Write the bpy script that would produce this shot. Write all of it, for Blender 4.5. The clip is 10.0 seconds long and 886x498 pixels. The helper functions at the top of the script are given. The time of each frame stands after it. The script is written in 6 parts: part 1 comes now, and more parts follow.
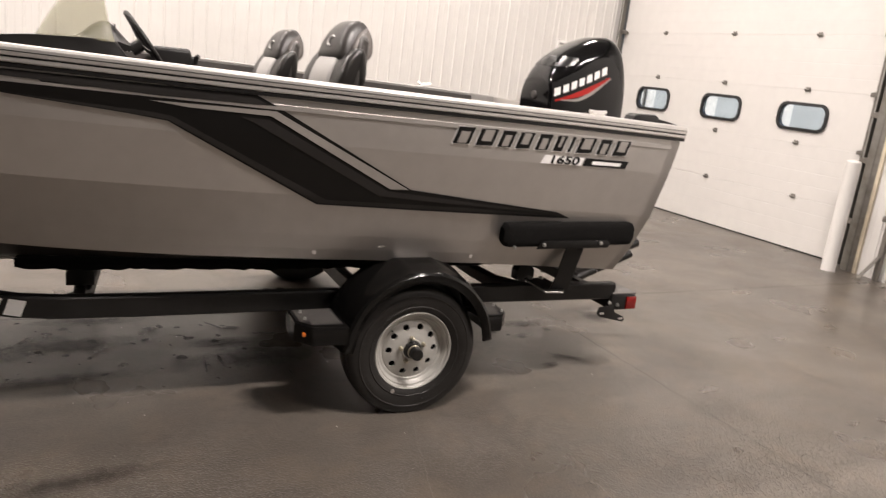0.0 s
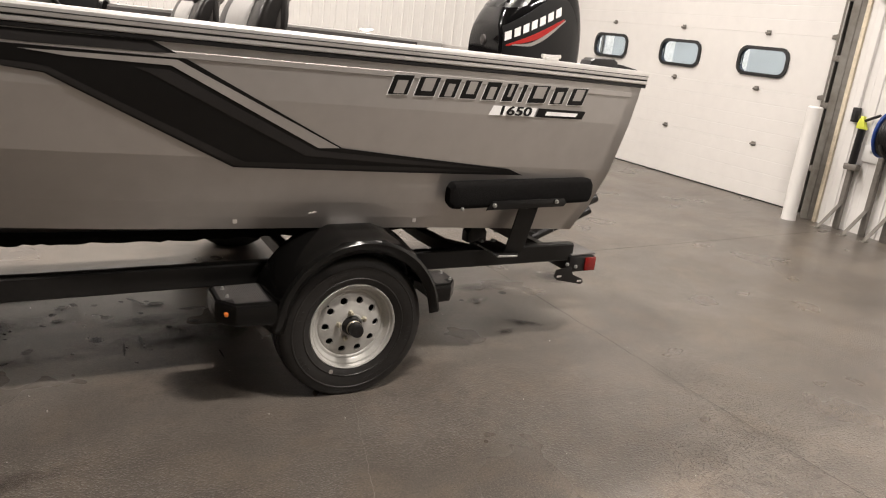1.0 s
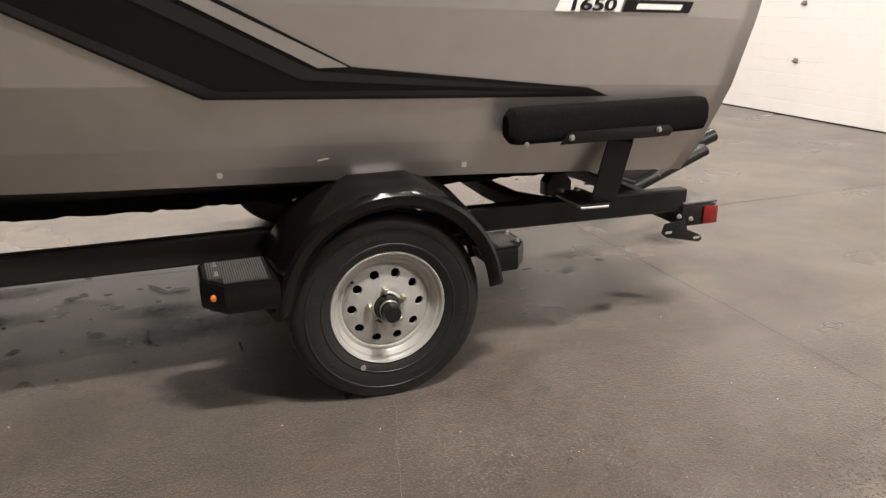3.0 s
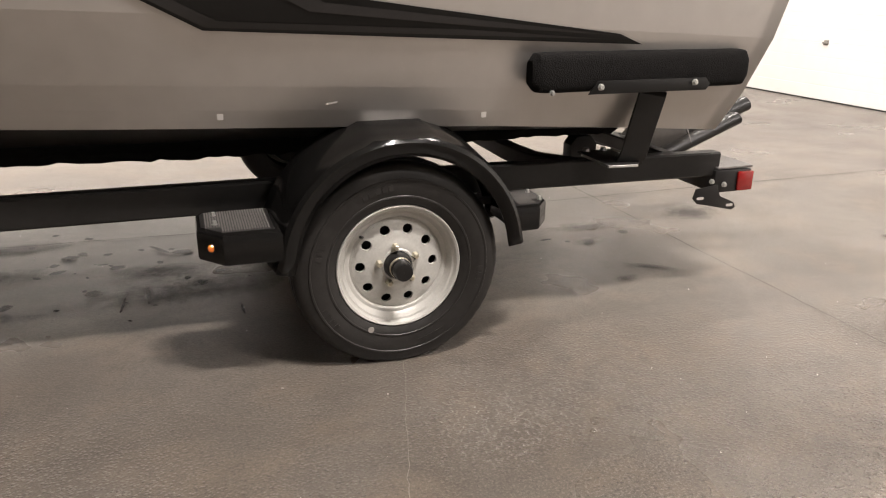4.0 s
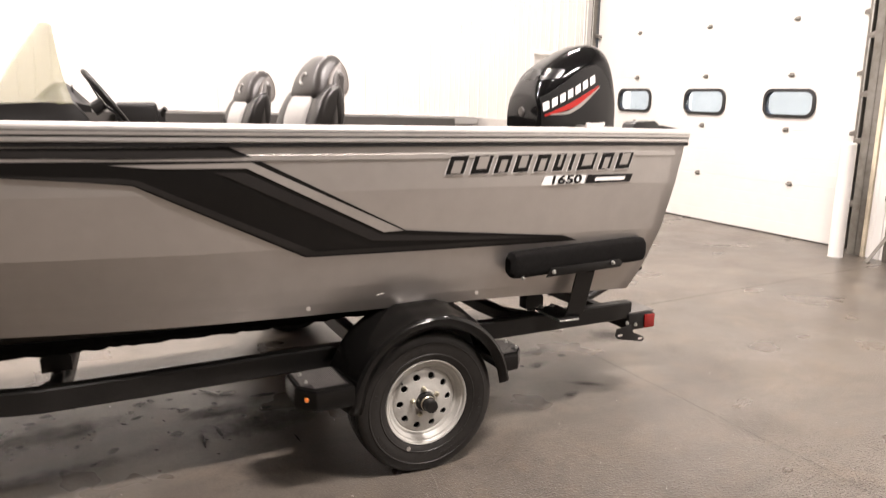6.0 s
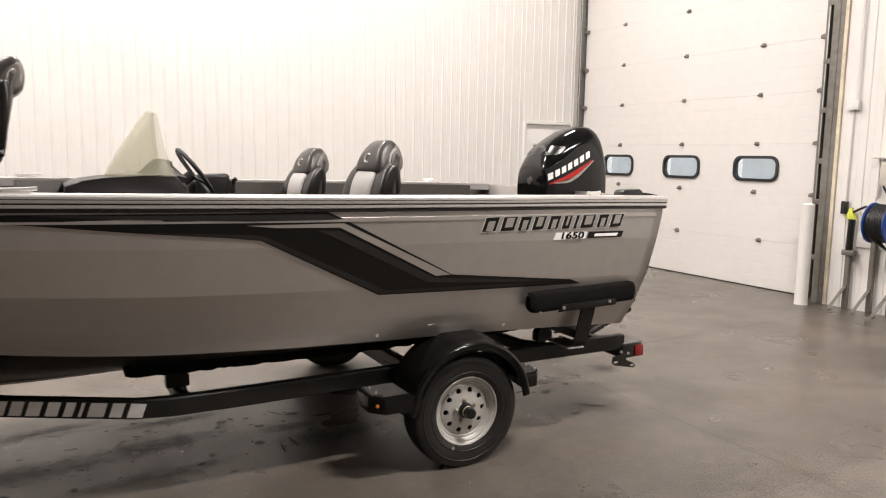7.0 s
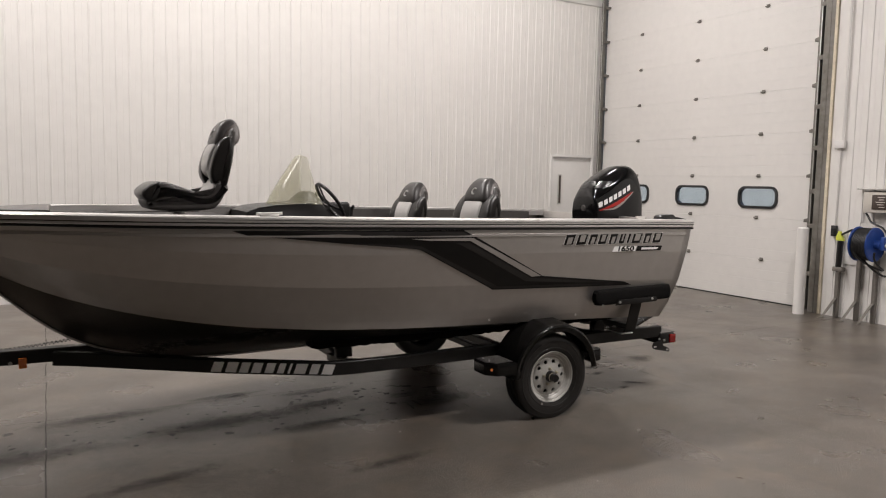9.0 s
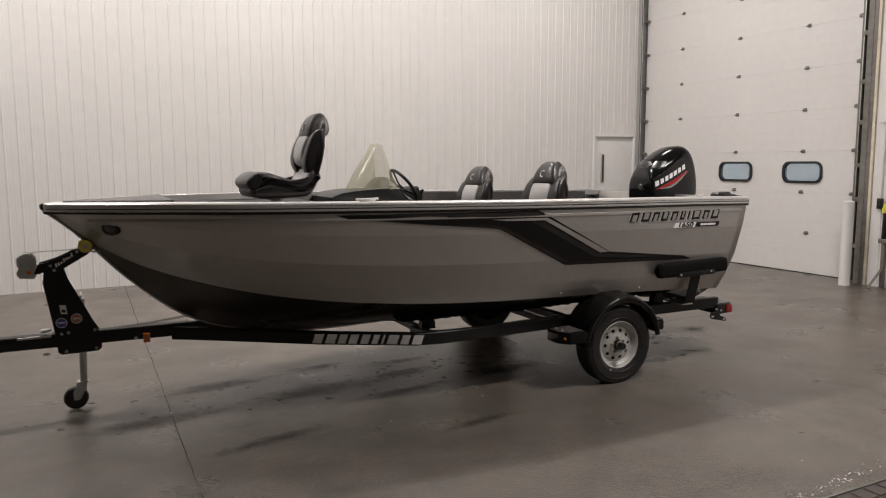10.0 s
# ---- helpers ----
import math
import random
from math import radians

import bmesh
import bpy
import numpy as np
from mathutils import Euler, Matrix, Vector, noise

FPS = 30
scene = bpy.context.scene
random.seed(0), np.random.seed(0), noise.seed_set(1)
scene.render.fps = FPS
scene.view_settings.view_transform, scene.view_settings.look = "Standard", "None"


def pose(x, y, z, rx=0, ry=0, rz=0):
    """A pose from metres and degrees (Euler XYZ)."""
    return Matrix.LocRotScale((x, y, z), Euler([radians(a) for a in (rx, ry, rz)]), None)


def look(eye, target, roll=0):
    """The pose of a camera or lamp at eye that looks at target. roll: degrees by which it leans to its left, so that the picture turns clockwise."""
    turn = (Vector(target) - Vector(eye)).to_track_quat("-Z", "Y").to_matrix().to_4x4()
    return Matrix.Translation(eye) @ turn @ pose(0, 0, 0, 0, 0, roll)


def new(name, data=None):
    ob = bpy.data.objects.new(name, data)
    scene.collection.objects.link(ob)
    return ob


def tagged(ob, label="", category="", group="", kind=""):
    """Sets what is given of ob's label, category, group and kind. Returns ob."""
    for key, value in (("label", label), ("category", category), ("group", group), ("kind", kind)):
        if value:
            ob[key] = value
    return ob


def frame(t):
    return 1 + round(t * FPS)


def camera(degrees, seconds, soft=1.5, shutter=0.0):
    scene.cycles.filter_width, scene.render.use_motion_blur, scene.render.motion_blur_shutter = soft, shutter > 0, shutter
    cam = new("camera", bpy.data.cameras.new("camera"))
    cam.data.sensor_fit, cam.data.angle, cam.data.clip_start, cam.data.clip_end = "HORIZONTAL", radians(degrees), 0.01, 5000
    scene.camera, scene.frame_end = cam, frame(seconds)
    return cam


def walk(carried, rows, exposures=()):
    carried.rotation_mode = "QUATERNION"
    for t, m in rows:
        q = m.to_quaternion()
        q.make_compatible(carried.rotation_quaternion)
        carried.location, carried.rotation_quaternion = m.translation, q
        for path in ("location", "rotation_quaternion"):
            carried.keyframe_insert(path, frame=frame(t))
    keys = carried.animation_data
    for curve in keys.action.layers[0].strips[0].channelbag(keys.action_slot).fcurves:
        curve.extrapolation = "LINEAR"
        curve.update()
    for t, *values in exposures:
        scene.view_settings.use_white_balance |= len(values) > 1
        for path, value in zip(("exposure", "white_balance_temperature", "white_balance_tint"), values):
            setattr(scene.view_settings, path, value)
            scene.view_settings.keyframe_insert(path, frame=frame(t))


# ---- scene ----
cam = camera(62.0, 10.0, 1.1, 0.4)
PATH = [
    (0, (-0.3, 0.092, 1.502), (0.605, 1.816, 1.043), 7.1),
    (0.5, (-0.184, 0.162, 1.477), (0.784, 1.831, 0.948), 5.8),
    (1, (-0.075, 0.339, 1.477), (0.917, 1.98, 0.909), 6.5),
    (1.5, (-0.003, 0.439, 1.469), (0.952, 2.088, 0.864), 5.7),
    (2, (0.133, 0.551, 1.452), (0.991, 2.249, 0.834), 3.4),
    (3.5, (0.496, 0.962, 1.069), (1.177, 2.729, 0.426), 0.9),
    (4, (0.481, 0.977, 1.043), (1.155, 2.74, 0.38), 1.6),
    (4.5, (0.455, 0.998, 1.049), (1.138, 2.751, 0.37), 1.5),
    (5, (0.401, 0.954, 1.11), (1.141, 2.679, 0.421), 2.5),
    (5.5, (0.086, 0.677, 1.352), (0.953, 2.382, 0.769), 2.1),
    (6, (-0.224, 0.339, 1.526), (0.703, 2.064, 1.12), 1.1),
    (7.5, (-1.169, -0.568, 1.622), (-0.188, 1.161, 1.402), 1.0),
    (8, (-1.464, -0.806, 1.654), (-0.501, 0.936, 1.464), 1.1),
    (8.5, (-1.824, -0.987, 1.653), (-0.845, 0.746, 1.451), 1.2),
    (9, (-2.12, -1.209, 1.646), (-1.143, 0.527, 1.467), 1.1),
    (9.5, (-2.367, -1.363, 1.669), (-1.459, 0.4, 1.411), 0.6),
    (10, (-2.631, -1.425, 1.678), (-1.725, 0.343, 1.446), -0.2),
]
EXPOSURES = [(0, 0.04, 6550, 11), (0.5, 0.04, 6500, 9), (2, -0.03, 6500, 8), (3.5, 0.57, 6450, 9), (5.0, 0.81, 6450, 9), (6.0, 0.65, 6550, 12), (7.5, -0.32, 6350, 9), (8.5, -0.57, 6250, 9), (10, -0.8, 6250, 9)]
walk(cam, [(t, look(eye, target, roll)) for t, eye, target, roll in PATH], EXPOSURES)


# ==== world and light ====
world = bpy.data.worlds.new("world")
scene.world = world
world.use_nodes = True
sky = world.node_tree.nodes.new("ShaderNodeTexSky")
sky.sky_type, sky.sun_disc = "NISHITA", False
sky.sun_elevation, sky.sun_rotation = radians(56), radians(297)
world.node_tree.links.new(sky.outputs[0], world.node_tree.nodes["Background"].inputs[0])
world.node_tree.nodes["Background"].inputs[1].default_value = 0.15

sun_data = bpy.data.lights.new("sun", "SUN")
sun_data.energy, sun_data.angle, sun_data.color = 5.0, radians(0.5), (1.0, 0.96, 0.9)
sun = new("sun", sun_data)
sun.matrix_basis = look((-12, 6, 20), (0, 0, 0))

LAMP_POWER = 400
# second entry is an added fill that brightens the stern and east wall
LAMP_PLACES = [(2.0, 0.9, 5.6, 0.95), (4.6, -1.8, 6.2, 0.6), (-6.0, 6.8, 7.3, 1.2), (-2.6, 6.8, 7.3, 1.0), (0.8, 6.8, 7.3, 0.9), (4.2, 6.8, 7.3, 0.8)]


# ==== materials ====
def material(name, color, rough=0.5, metal=0.0, vary=0.0, scale=8.0, bump=0.0, bump_scale=60.0, coat=0.0, second=None, rough_vary=0.0, spec=0.5):
    """A surface with two scales of colour variation, varied gloss and fine relief."""
    m = bpy.data.materials.new(name)
    m.use_nodes = True
    t = m.node_tree
    b = t.nodes["Principled BSDF"]
    b.inputs["Roughness"].default_value = rough
    b.inputs["Metallic"].default_value = metal
    b.inputs["Coat Weight"].default_value = coat
    b.inputs["Coat Roughness"].default_value = 0.08
    b.inputs["Specular IOR Level"].default_value = spec
    co = t.nodes.new("ShaderNodeTexCoord")
    if vary or second:
        n1, n2, mixf, mix = (t.nodes.new(k) for k in ("ShaderNodeTexNoise", "ShaderNodeTexNoise", "ShaderNodeMath", "ShaderNodeMix"))
        n1.inputs["Scale"].default_value, n2.inputs["Scale"].default_value = scale, scale * 9
        n1.inputs["Detail"].default_value = n2.inputs["Detail"].default_value = 5
        t.links.new(co.outputs["Object"], n1.inputs["Vector"])
        t.links.new(co.outputs["Object"], n2.inputs["Vector"])
        mixf.operation = "MULTIPLY_ADD"
        mixf.inputs[1].default_value = 0.5
        t.links.new(n2.outputs[0], mixf.inputs[0])
        half = t.nodes.new("ShaderNodeMath")
        half.operation = "MULTIPLY"
        half.inputs[1].default_value = 0.5
        t.links.new(n1.outputs[0], half.inputs[0])
        t.links.new(half.outputs[0], mixf.inputs[2])
        mix.data_type = "RGBA"
        lo = second or tuple(c * (1 - vary) for c in color)
        hi = color if second else tuple(min(c * (1 + vary), 1) for c in color)
        mix.inputs[6].default_value, mix.inputs[7].default_value = (*lo, 1), (*hi, 1)
        ramp = t.nodes.new("ShaderNodeMapRange")
        ramp.inputs["From Min"].default_value, ramp.inputs["From Max"].default_value = 0.35, 0.65
        t.links.new(mixf.outputs[0], ramp.inputs["Value"])
        t.links.new(ramp.outputs[0], mix.inputs[0])
        t.links.new(mix.outputs[2], b.inputs["Base Color"])
        if rough_vary:
            r = t.nodes.new("ShaderNodeMapRange")
            r.inputs["To Min"].default_value, r.inputs["To Max"].default_value = max(rough - rough_vary, 0.02), min(rough + rough_vary, 1)
            r.inputs["From Min"].default_value, r.inputs["From Max"].default_value = 0.35, 0.65
            t.links.new(mixf.outputs[0], r.inputs["Value"])
            t.links.new(r.outputs[0], b.inputs["Roughness"])
    else:
        b.inputs["Base Color"].default_value = (*color, 1)
    if bump:
        n3, bp = t.nodes.new("ShaderNodeTexNoise"), t.nodes.new("ShaderNodeBump")
        n3.inputs["Scale"].default_value, n3.inputs["Detail"].default_value = bump_scale, 4
        bp.inputs["Strength"].default_value, bp.inputs["Distance"].default_value = bump, 0.004
        t.links.new(co.outputs["Object"], n3.inputs["Vector"])
        t.links.new(n3.outputs[0], bp.inputs["Height"])
        t.links.new(bp.outputs[0], b.inputs["Normal"])
    return m


def glow(name, color, strength):
    m = bpy.data.materials.new(name)
    m.use_nodes = True
    b = m.node_tree.nodes["Principled BSDF"]
    b.inputs["Base Color"].default_value = (*color, 1)
    b.inputs["Emission Color"].default_value = (*color, 1)
    b.inputs["Emission Strength"].default_value = strength
    return m


def glass(name, color, rough=0.02):
    m = bpy.data.materials.new(name)
    m.use_nodes = True
    b = m.node_tree.nodes["Principled BSDF"]
    b.inputs["Base Color"].default_value = (*color, 1)
    b.inputs["Transmission Weight"].default_value = 1
    b.inputs["Roughness"].default_value = rough
    b.inputs["IOR"].default_value = 1.3
    return m


PAINT = material("pewter_paint", (0.5, 0.477, 0.452), 0.36, 0.72, 0.05, 1.5, 0.02, 400)
PAINT.node_tree.nodes["Principled BSDF"].inputs["Specular Tint"].default_value = (0.12, 0.115, 0.11, 1)
# hull below the chine: same make-up as the sides, much darker base
BOTTOM = material("dark_hull_bottom", (0.12, 0.11, 0.1), 0.36, 0.9, 0.1, 3, 0.03, 300)
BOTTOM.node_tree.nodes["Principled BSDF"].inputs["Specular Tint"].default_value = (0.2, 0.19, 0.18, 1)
BLACK_VINYL = material("black_vinyl", (0.005, 0.0047, 0.0045), 0.34, 0, 0.1, 6, spec=0.3)
CHARCOAL = material("charcoal_vinyl", (0.026, 0.024, 0.023), 0.4, 0.2, 0.08, 6, spec=0.3)
GREY_VINYL = material("dark_grey_vinyl", (0.085, 0.078, 0.072), 0.4, 0.3, 0.08, 6)
SILVER_VINYL = material("silver_vinyl", (0.4, 0.375, 0.35), 0.35, 0.4, 0.05, 6)
WHITE_VINYL = material("white_vinyl", (0.92, 0.91, 0.89), 0.4, 0, 0.04, 10)
ALUMINIUM = material("brushed_aluminium", (0.76, 0.74, 0.715), 0.34, 0.8)
TRIM_BLACK = material("black_rub_strip", (0.008, 0.0076, 0.0075), 0.32, 0, 0.1, 20)
FRAME_BLACK = material("black_powder_coat", (0.013, 0.0122, 0.0115), 0.42, 0.0, 0.2, 6, 0.05, 500, rough_vary=0.08, spec=0.3)
FENDER = material("glossy_black_fender", (0.006, 0.0057, 0.0054), 0.17, 0.0, 0.2, 40, spec=0.3, rough_vary=0.03)
STEP_TREAD = material("grey_step_tread", (0.13, 0.122, 0.115), 0.55, 0.1, 0.2, 30, 0.4, 300)
RUBBER = material("tyre_rubber", (0.017, 0.0155, 0.0143), 0.46, 0, 0.35, 8, 0.08, 200, rough_vary=0.12, spec=0.38)
RIM = material("silver_wheel_paint", (0.47, 0.46, 0.43), 0.45, 0.3, 0.09, 18, 0.03, 300, rough_vary=0.06)
ZINC = material("zinc_steel", (0.55, 0.55, 0.53), 0.35, 0.85, 0.15, 30, 0.05, 200, rough_vary=0.1)
BRASS = material("yellow_zinc_nut", (0.5, 0.46, 0.36), 0.35, 0.8, 0.1, 60)
CARPET = material("black_bunk_carpet", (0.008, 0.0075, 0.0072), 0.97, 0, 0.35, 60, 0.9, 260, spec=0.1)
DARK_CARPET = material("grey_deck_carpet", (0.06, 0.057, 0.055), 0.95, 0, 0.25, 40, 0.6, 260, spec=0.2)
CONSOLE = material("black_console_plastic", (0.016, 0.015, 0.0145), 0.42, 0, 0.15, 20, 0.15, 300, spec=0.35)
SEAT_BLACK = material("black_seat_vinyl", (0.014, 0.0125, 0.0115), 0.3, 0, 0.15, 14, 0.12, 220, spec=0.4)
SEAT_DARK = material("charcoal_seat_vinyl", (0.13, 0.115, 0.105), 0.42, 0.05, 0.12, 14, 0.12, 220)
SEAT_CHAR = material("dark_seat_vinyl", (0.04, 0.036, 0.034), 0.34, 0, 0.15, 14, 0.12, 220, spec=0.4)
SEAT_LIGHT = material("light_grey_seat_vinyl", (0.5, 0.485, 0.465), 0.45, 0, 0.06, 14, 0.1, 220)
SEAT_SHELL = material("grey_seat_shell", (0.07, 0.064, 0.06), 0.42, 0, 0.12, 14, 0.06, 220, spec=0.4)
COWL = material("gloss_black_cowl", (0.004, 0.004, 0.0043), 0.08, 0, 0.1, 20, spec=0.35)
COWL_SATIN = material("satin_black_cowl", (0.0085, 0.0085, 0.0085), 0.3, 0, 0.1, 20, 0.03, 400)
RED_VINYL = material("red_vinyl", (0.42, 0.022, 0.018), 0.35, 0, 0.08, 20)
RED_LENS = material("red_lamp_lens", (0.2, 0.004, 0.003), 0.1, 0, 0.2, 60, coat=0.6)
AMBER_LENS = material("amber_lens", (0.8, 0.2, 0.03), 0.15, 0, 0.1, 60, coat=0.6)
YELLOW_ROLLER = material("yellow_polyurethane", (0.85, 0.66, 0.1), 0.35, 0, 0.1, 30, 0.05, 200)
STRAP = material("grey_winch_strap", (0.32, 0.31, 0.3), 0.85, 0, 0.15, 80, 0.2, 500)
TINT = material("tinted_acrylic", (0.5, 0.48, 0.3), 0.18)
TINT.node_tree.nodes["Principled BSDF"].inputs["Alpha"].default_value = 0.25
CLEAR = glass("door_pane_glass", (0.93, 0.95, 0.95), 0.01)
WALL_WHITE = material("white_steel_liner", (0.7, 0.68, 0.65), 0.36, 0, 0.03, 0.7, 0.03, 40, rough_vary=0.08)
DOOR_WHITE = material("white_door_panel", (0.68, 0.66, 0.63), 0.45, 0, 0.03, 0.9, 0.06, 160, rough_vary=0.08)
PLAIN_WHITE = material("white_flat_panel", (0.68, 0.665, 0.64), 0.5, 0, 0.03, 1.0, 0.03, 60)
GALV = material("galvanised_steel", (0.23, 0.22, 0.2), 0.5, 0.4, 0.25, 1.6, 0.03, 60, second=(0.13, 0.118, 0.098), rough_vary=0.1)
HINGE = material("dull_hinge_steel", (0.2, 0.185, 0.165), 0.5, 0.6, 0.3, 50)
GASKET = material("black_rubber_gasket", (0.015, 0.015, 0.015), 0.5, 0, 0.15, 30)
WOOD_TRIM = material("bare_pine_trim", (0.6, 0.53, 0.4), 0.65, 0, 0.2, 6, 0.2, 80)
HOSE = material("black_hose", (0.008, 0.008, 0.008), 0.45, 0, 0.2, 30, 0.05, 200)
BLUE_REEL = material("blue_reel_paint", (0.02, 0.06, 0.26), 0.35, 0.1, 0.15, 20, 0.03, 200, coat=0.2)
YELLOW_PLASTIC = material("yellow_green_plastic", (0.62, 0.66, 0.08), 0.4, 0, 0.1, 20)
BEIGE_BOX = material("beige_enclosure", (0.5, 0.47, 0.42), 0.5, 0, 0.08, 20)
DARK_FACE = material("dark_panel_face", (0.05, 0.035, 0.028), 0.4, 0, 0.4, 60)
BLUE_STICKER = material("blue_sticker", (0.09, 0.08, 0.42), 0.45, 0, 0.3, 80)
BROWN_STICKER = material("brown_sticker", (0.42, 0.2, 0.14), 0.45, 0, 0.3, 80)
STICKER_BAND = material("pale_sticker_band", (0.72, 0.68, 0.66), 0.45, 0, 0.1, 80)
CABLE_GREY = material("grey_cable", (0.3, 0.29, 0.28), 0.5)
LAMP_FACE = glow("lamp_diffuser", (1.0, 0.93, 0.84), 6.0)


def concrete():
    """Worn sealed concrete with coarse stains, fine aggregate and a varying sheen."""
    m = bpy.data.materials.new("sealed_concrete")
    m.use_nodes = True
    t = m.node_tree
    b = t.nodes["Principled BSDF"]
    co = t.nodes.new("ShaderNodeTexCoord")

    def noise_at(scale, detail=6, rough=0.6, distort=0.0):
        n = t.nodes.new("ShaderNodeTexNoise")
        n.inputs["Scale"].default_value, n.inputs["Detail"].default_value = scale, detail
        n.inputs["Roughness"].default_value, n.inputs["Distortion"].default_value = rough, distort
        t.links.new(co.outputs["Object"], n.inputs["Vector"])
        return n.outputs[0]

    def span(v, a, z, lo=0.0, hi=1.0):
        r = t.nodes.new("ShaderNodeMapRange")
        for key, value in (("From Min", a), ("From Max", z), ("To Min", lo), ("To Max", hi)):
            r.inputs[key].default_value = value
        t.links.new(v, r.inputs["Value"])
        return r.outputs[0]

    def blend(f, a, c):
        x = t.nodes.new("ShaderNodeMix")
        x.data_type = "RGBA"
        t.links.new(f, x.inputs[0])
        for k, v in ((6, a), (7, c)):
            if isinstance(v, tuple):
                x.inputs[k].default_value = (*v, 1)
            else:
                t.links.new(v, x.inputs[k])
        return x.outputs[2]

    def cells(scale, stretch=(1, 1, 1)):
        mp, v = t.nodes.new("ShaderNodeMapping"), t.nodes.new("ShaderNodeTexVoronoi")
        mp.inputs["Scale"].default_value = stretch
        v.inputs["Scale"].default_value = scale
        t.links.new(co.outputs["Object"], mp.inputs["Vector"])
        t.links.new(mp.outputs[0], v.inputs["Vector"])
        return v.outputs["Distance"]

    def times(a, c):
        x = t.nodes.new("ShaderNodeMath")
        x.operation = "MULTIPLY"
        t.links.new(a, x.inputs[0])
        t.links.new(c, x.inputs[1])
        return x.outputs[0]

    def streaks(scale, stretch):
        mp, n = t.nodes.new("ShaderNodeMapping"), t.nodes.new("ShaderNodeTexNoise")
        mp.inputs["Scale"].default_value = stretch
        n.inputs["Scale"].default_value, n.inputs["Detail"].default_value, n.inputs["Roughness"].default_value = scale, 3, 0.5
        t.links.new(co.outputs["Object"], mp.inputs["Vector"])
        t.links.new(mp.outputs[0], n.inputs["Vector"])
        return n.outputs[0]

    worn = span(noise_at(0.8, 3, 0.5, 0.4), 0.36, 0.58)
    parts = t.nodes.new("ShaderNodeSeparateXYZ")
    t.links.new(co.outputs["Object"], parts.inputs[0])
    worn = times(worn, span(parts.outputs["Y"], 3.0, 2.2))
    base = blend(span(noise_at(0.8, 4, 0.55, 0.4), 0.38, 0.62), (0.09, 0.078, 0.066), (0.137, 0.118, 0.098))
    base = blend(span(noise_at(2.6, 4, 0.52, 0.5), 0.47, 0.66, 0, 0.62), base, (0.066, 0.053, 0.042))
    base = blend(span(noise_at(3.6, 4, 0.52, 0.4), 0.46, 0.7, 0, 0.5), base, (0.16, 0.124, 0.09))
    base = blend(span(streaks(2.2, (0.5, 3.0, 1)), 0.56, 0.74, 0, 0.5), base, (0.05, 0.043, 0.037))
    base = blend(span(noise_at(150, 2, 0.75), 0.5, 0.62, 0, 0.45), base, (0.21, 0.188, 0.16))
    base = blend(span(noise_at(95, 3, 0.8), 0.52, 0.63, 0, 0.7), base, (0.048, 0.042, 0.036))
    grime = times(span(noise_at(16, 5, 0.65, 0.3), 0.44, 0.7), span(noise_at(0.9, 6, 0.6), 0.45, 0.62, 0.15, 0.6))
    base = blend(grime, base, (0.042, 0.036, 0.031))
    pits = times(span(cells(100), 0.5, 0.12), worn)
    base = blend(times(pits, span(noise_at(30, 2), 0.38, 0.56, 0, 0.5)), base, (0.21, 0.19, 0.168))
    t.links.new(base, b.inputs["Base Color"])
    t.links.new(span(noise_at(1.7, 3, 0.5), 0.35, 0.65, 0.27, 0.36), b.inputs["Roughness"])
    b.inputs["Specular IOR Level"].default_value = 0.5
    bump = t.nodes.new("ShaderNodeBump")
    bump.inputs["Strength"].default_value, bump.inputs["Distance"].default_value = 0.9, 0.007
    t.links.new(pits, bump.inputs["Height"])
    fine = t.nodes.new("ShaderNodeBump")
    fine.inputs["Strength"].default_value, fine.inputs["Distance"].default_value = 0.35, 0.003
    t.links.new(noise_at(150, 4, 0.7), fine.inputs["Height"])
    t.links.new(bump.outputs[0], fine.inputs["Normal"])
    t.links.new(fine.outputs[0], b.inputs["Normal"])
    return m


CONCRETE = concrete()
JOINT = material("joint_dirt", (0.028, 0.025, 0.022), 0.8, 0, 0.3, 20, 0.3, 100)


def stain_material(name, color, scale, lo, hi):
    """A worn, ragged stain that thins out towards its rim."""
    m = bpy.data.materials.new(name)
    m.use_nodes = True
    t = m.node_tree
    b = t.nodes["Principled BSDF"]
    b.inputs["Base Color"].default_value, b.inputs["Roughness"].default_value = color, 0.5
    co, ball, n, add, ramp = (t.nodes.new(k) for k in ("ShaderNodeTexCoord", "ShaderNodeTexGradient", "ShaderNodeTexNoise", "ShaderNodeMath", "ShaderNodeMapRange"))
    ball.gradient_type = "SPHERICAL"
    n.inputs["Scale"].default_value, n.inputs["Detail"].default_value, n.inputs["Roughness"].default_value = scale, 10, 0.78
    geo = t.nodes.new("ShaderNodeNewGeometry")
    t.links.new(co.outputs["Object"], ball.inputs[0])
    t.links.new(geo.outputs["Position"], n.inputs["Vector"])
    add.operation = "MULTIPLY_ADD"
    add.inputs[1].default_value = 0.8
    t.links.new(ball.outputs["Fac"], add.inputs[0])
    t.links.new(n.outputs[0], add.inputs[2])
    for key, v in (("From Min", lo), ("From Max", hi), ("To Max", 0.75)):
        ramp.inputs[key].default_value = v
    t.links.new(add.outputs[0], ramp.inputs["Value"])
    t.links.new(ramp.outputs[0], b.inputs["Alpha"])
    return m


STAIN = stain_material("floor_stain", (0.026, 0.022, 0.019, 1), 14, 0.74, 1.25)
RUBBER_MARK = stain_material("rubber_mark", (0.016, 0.014, 0.013, 1), 34, 0.82, 1.0)

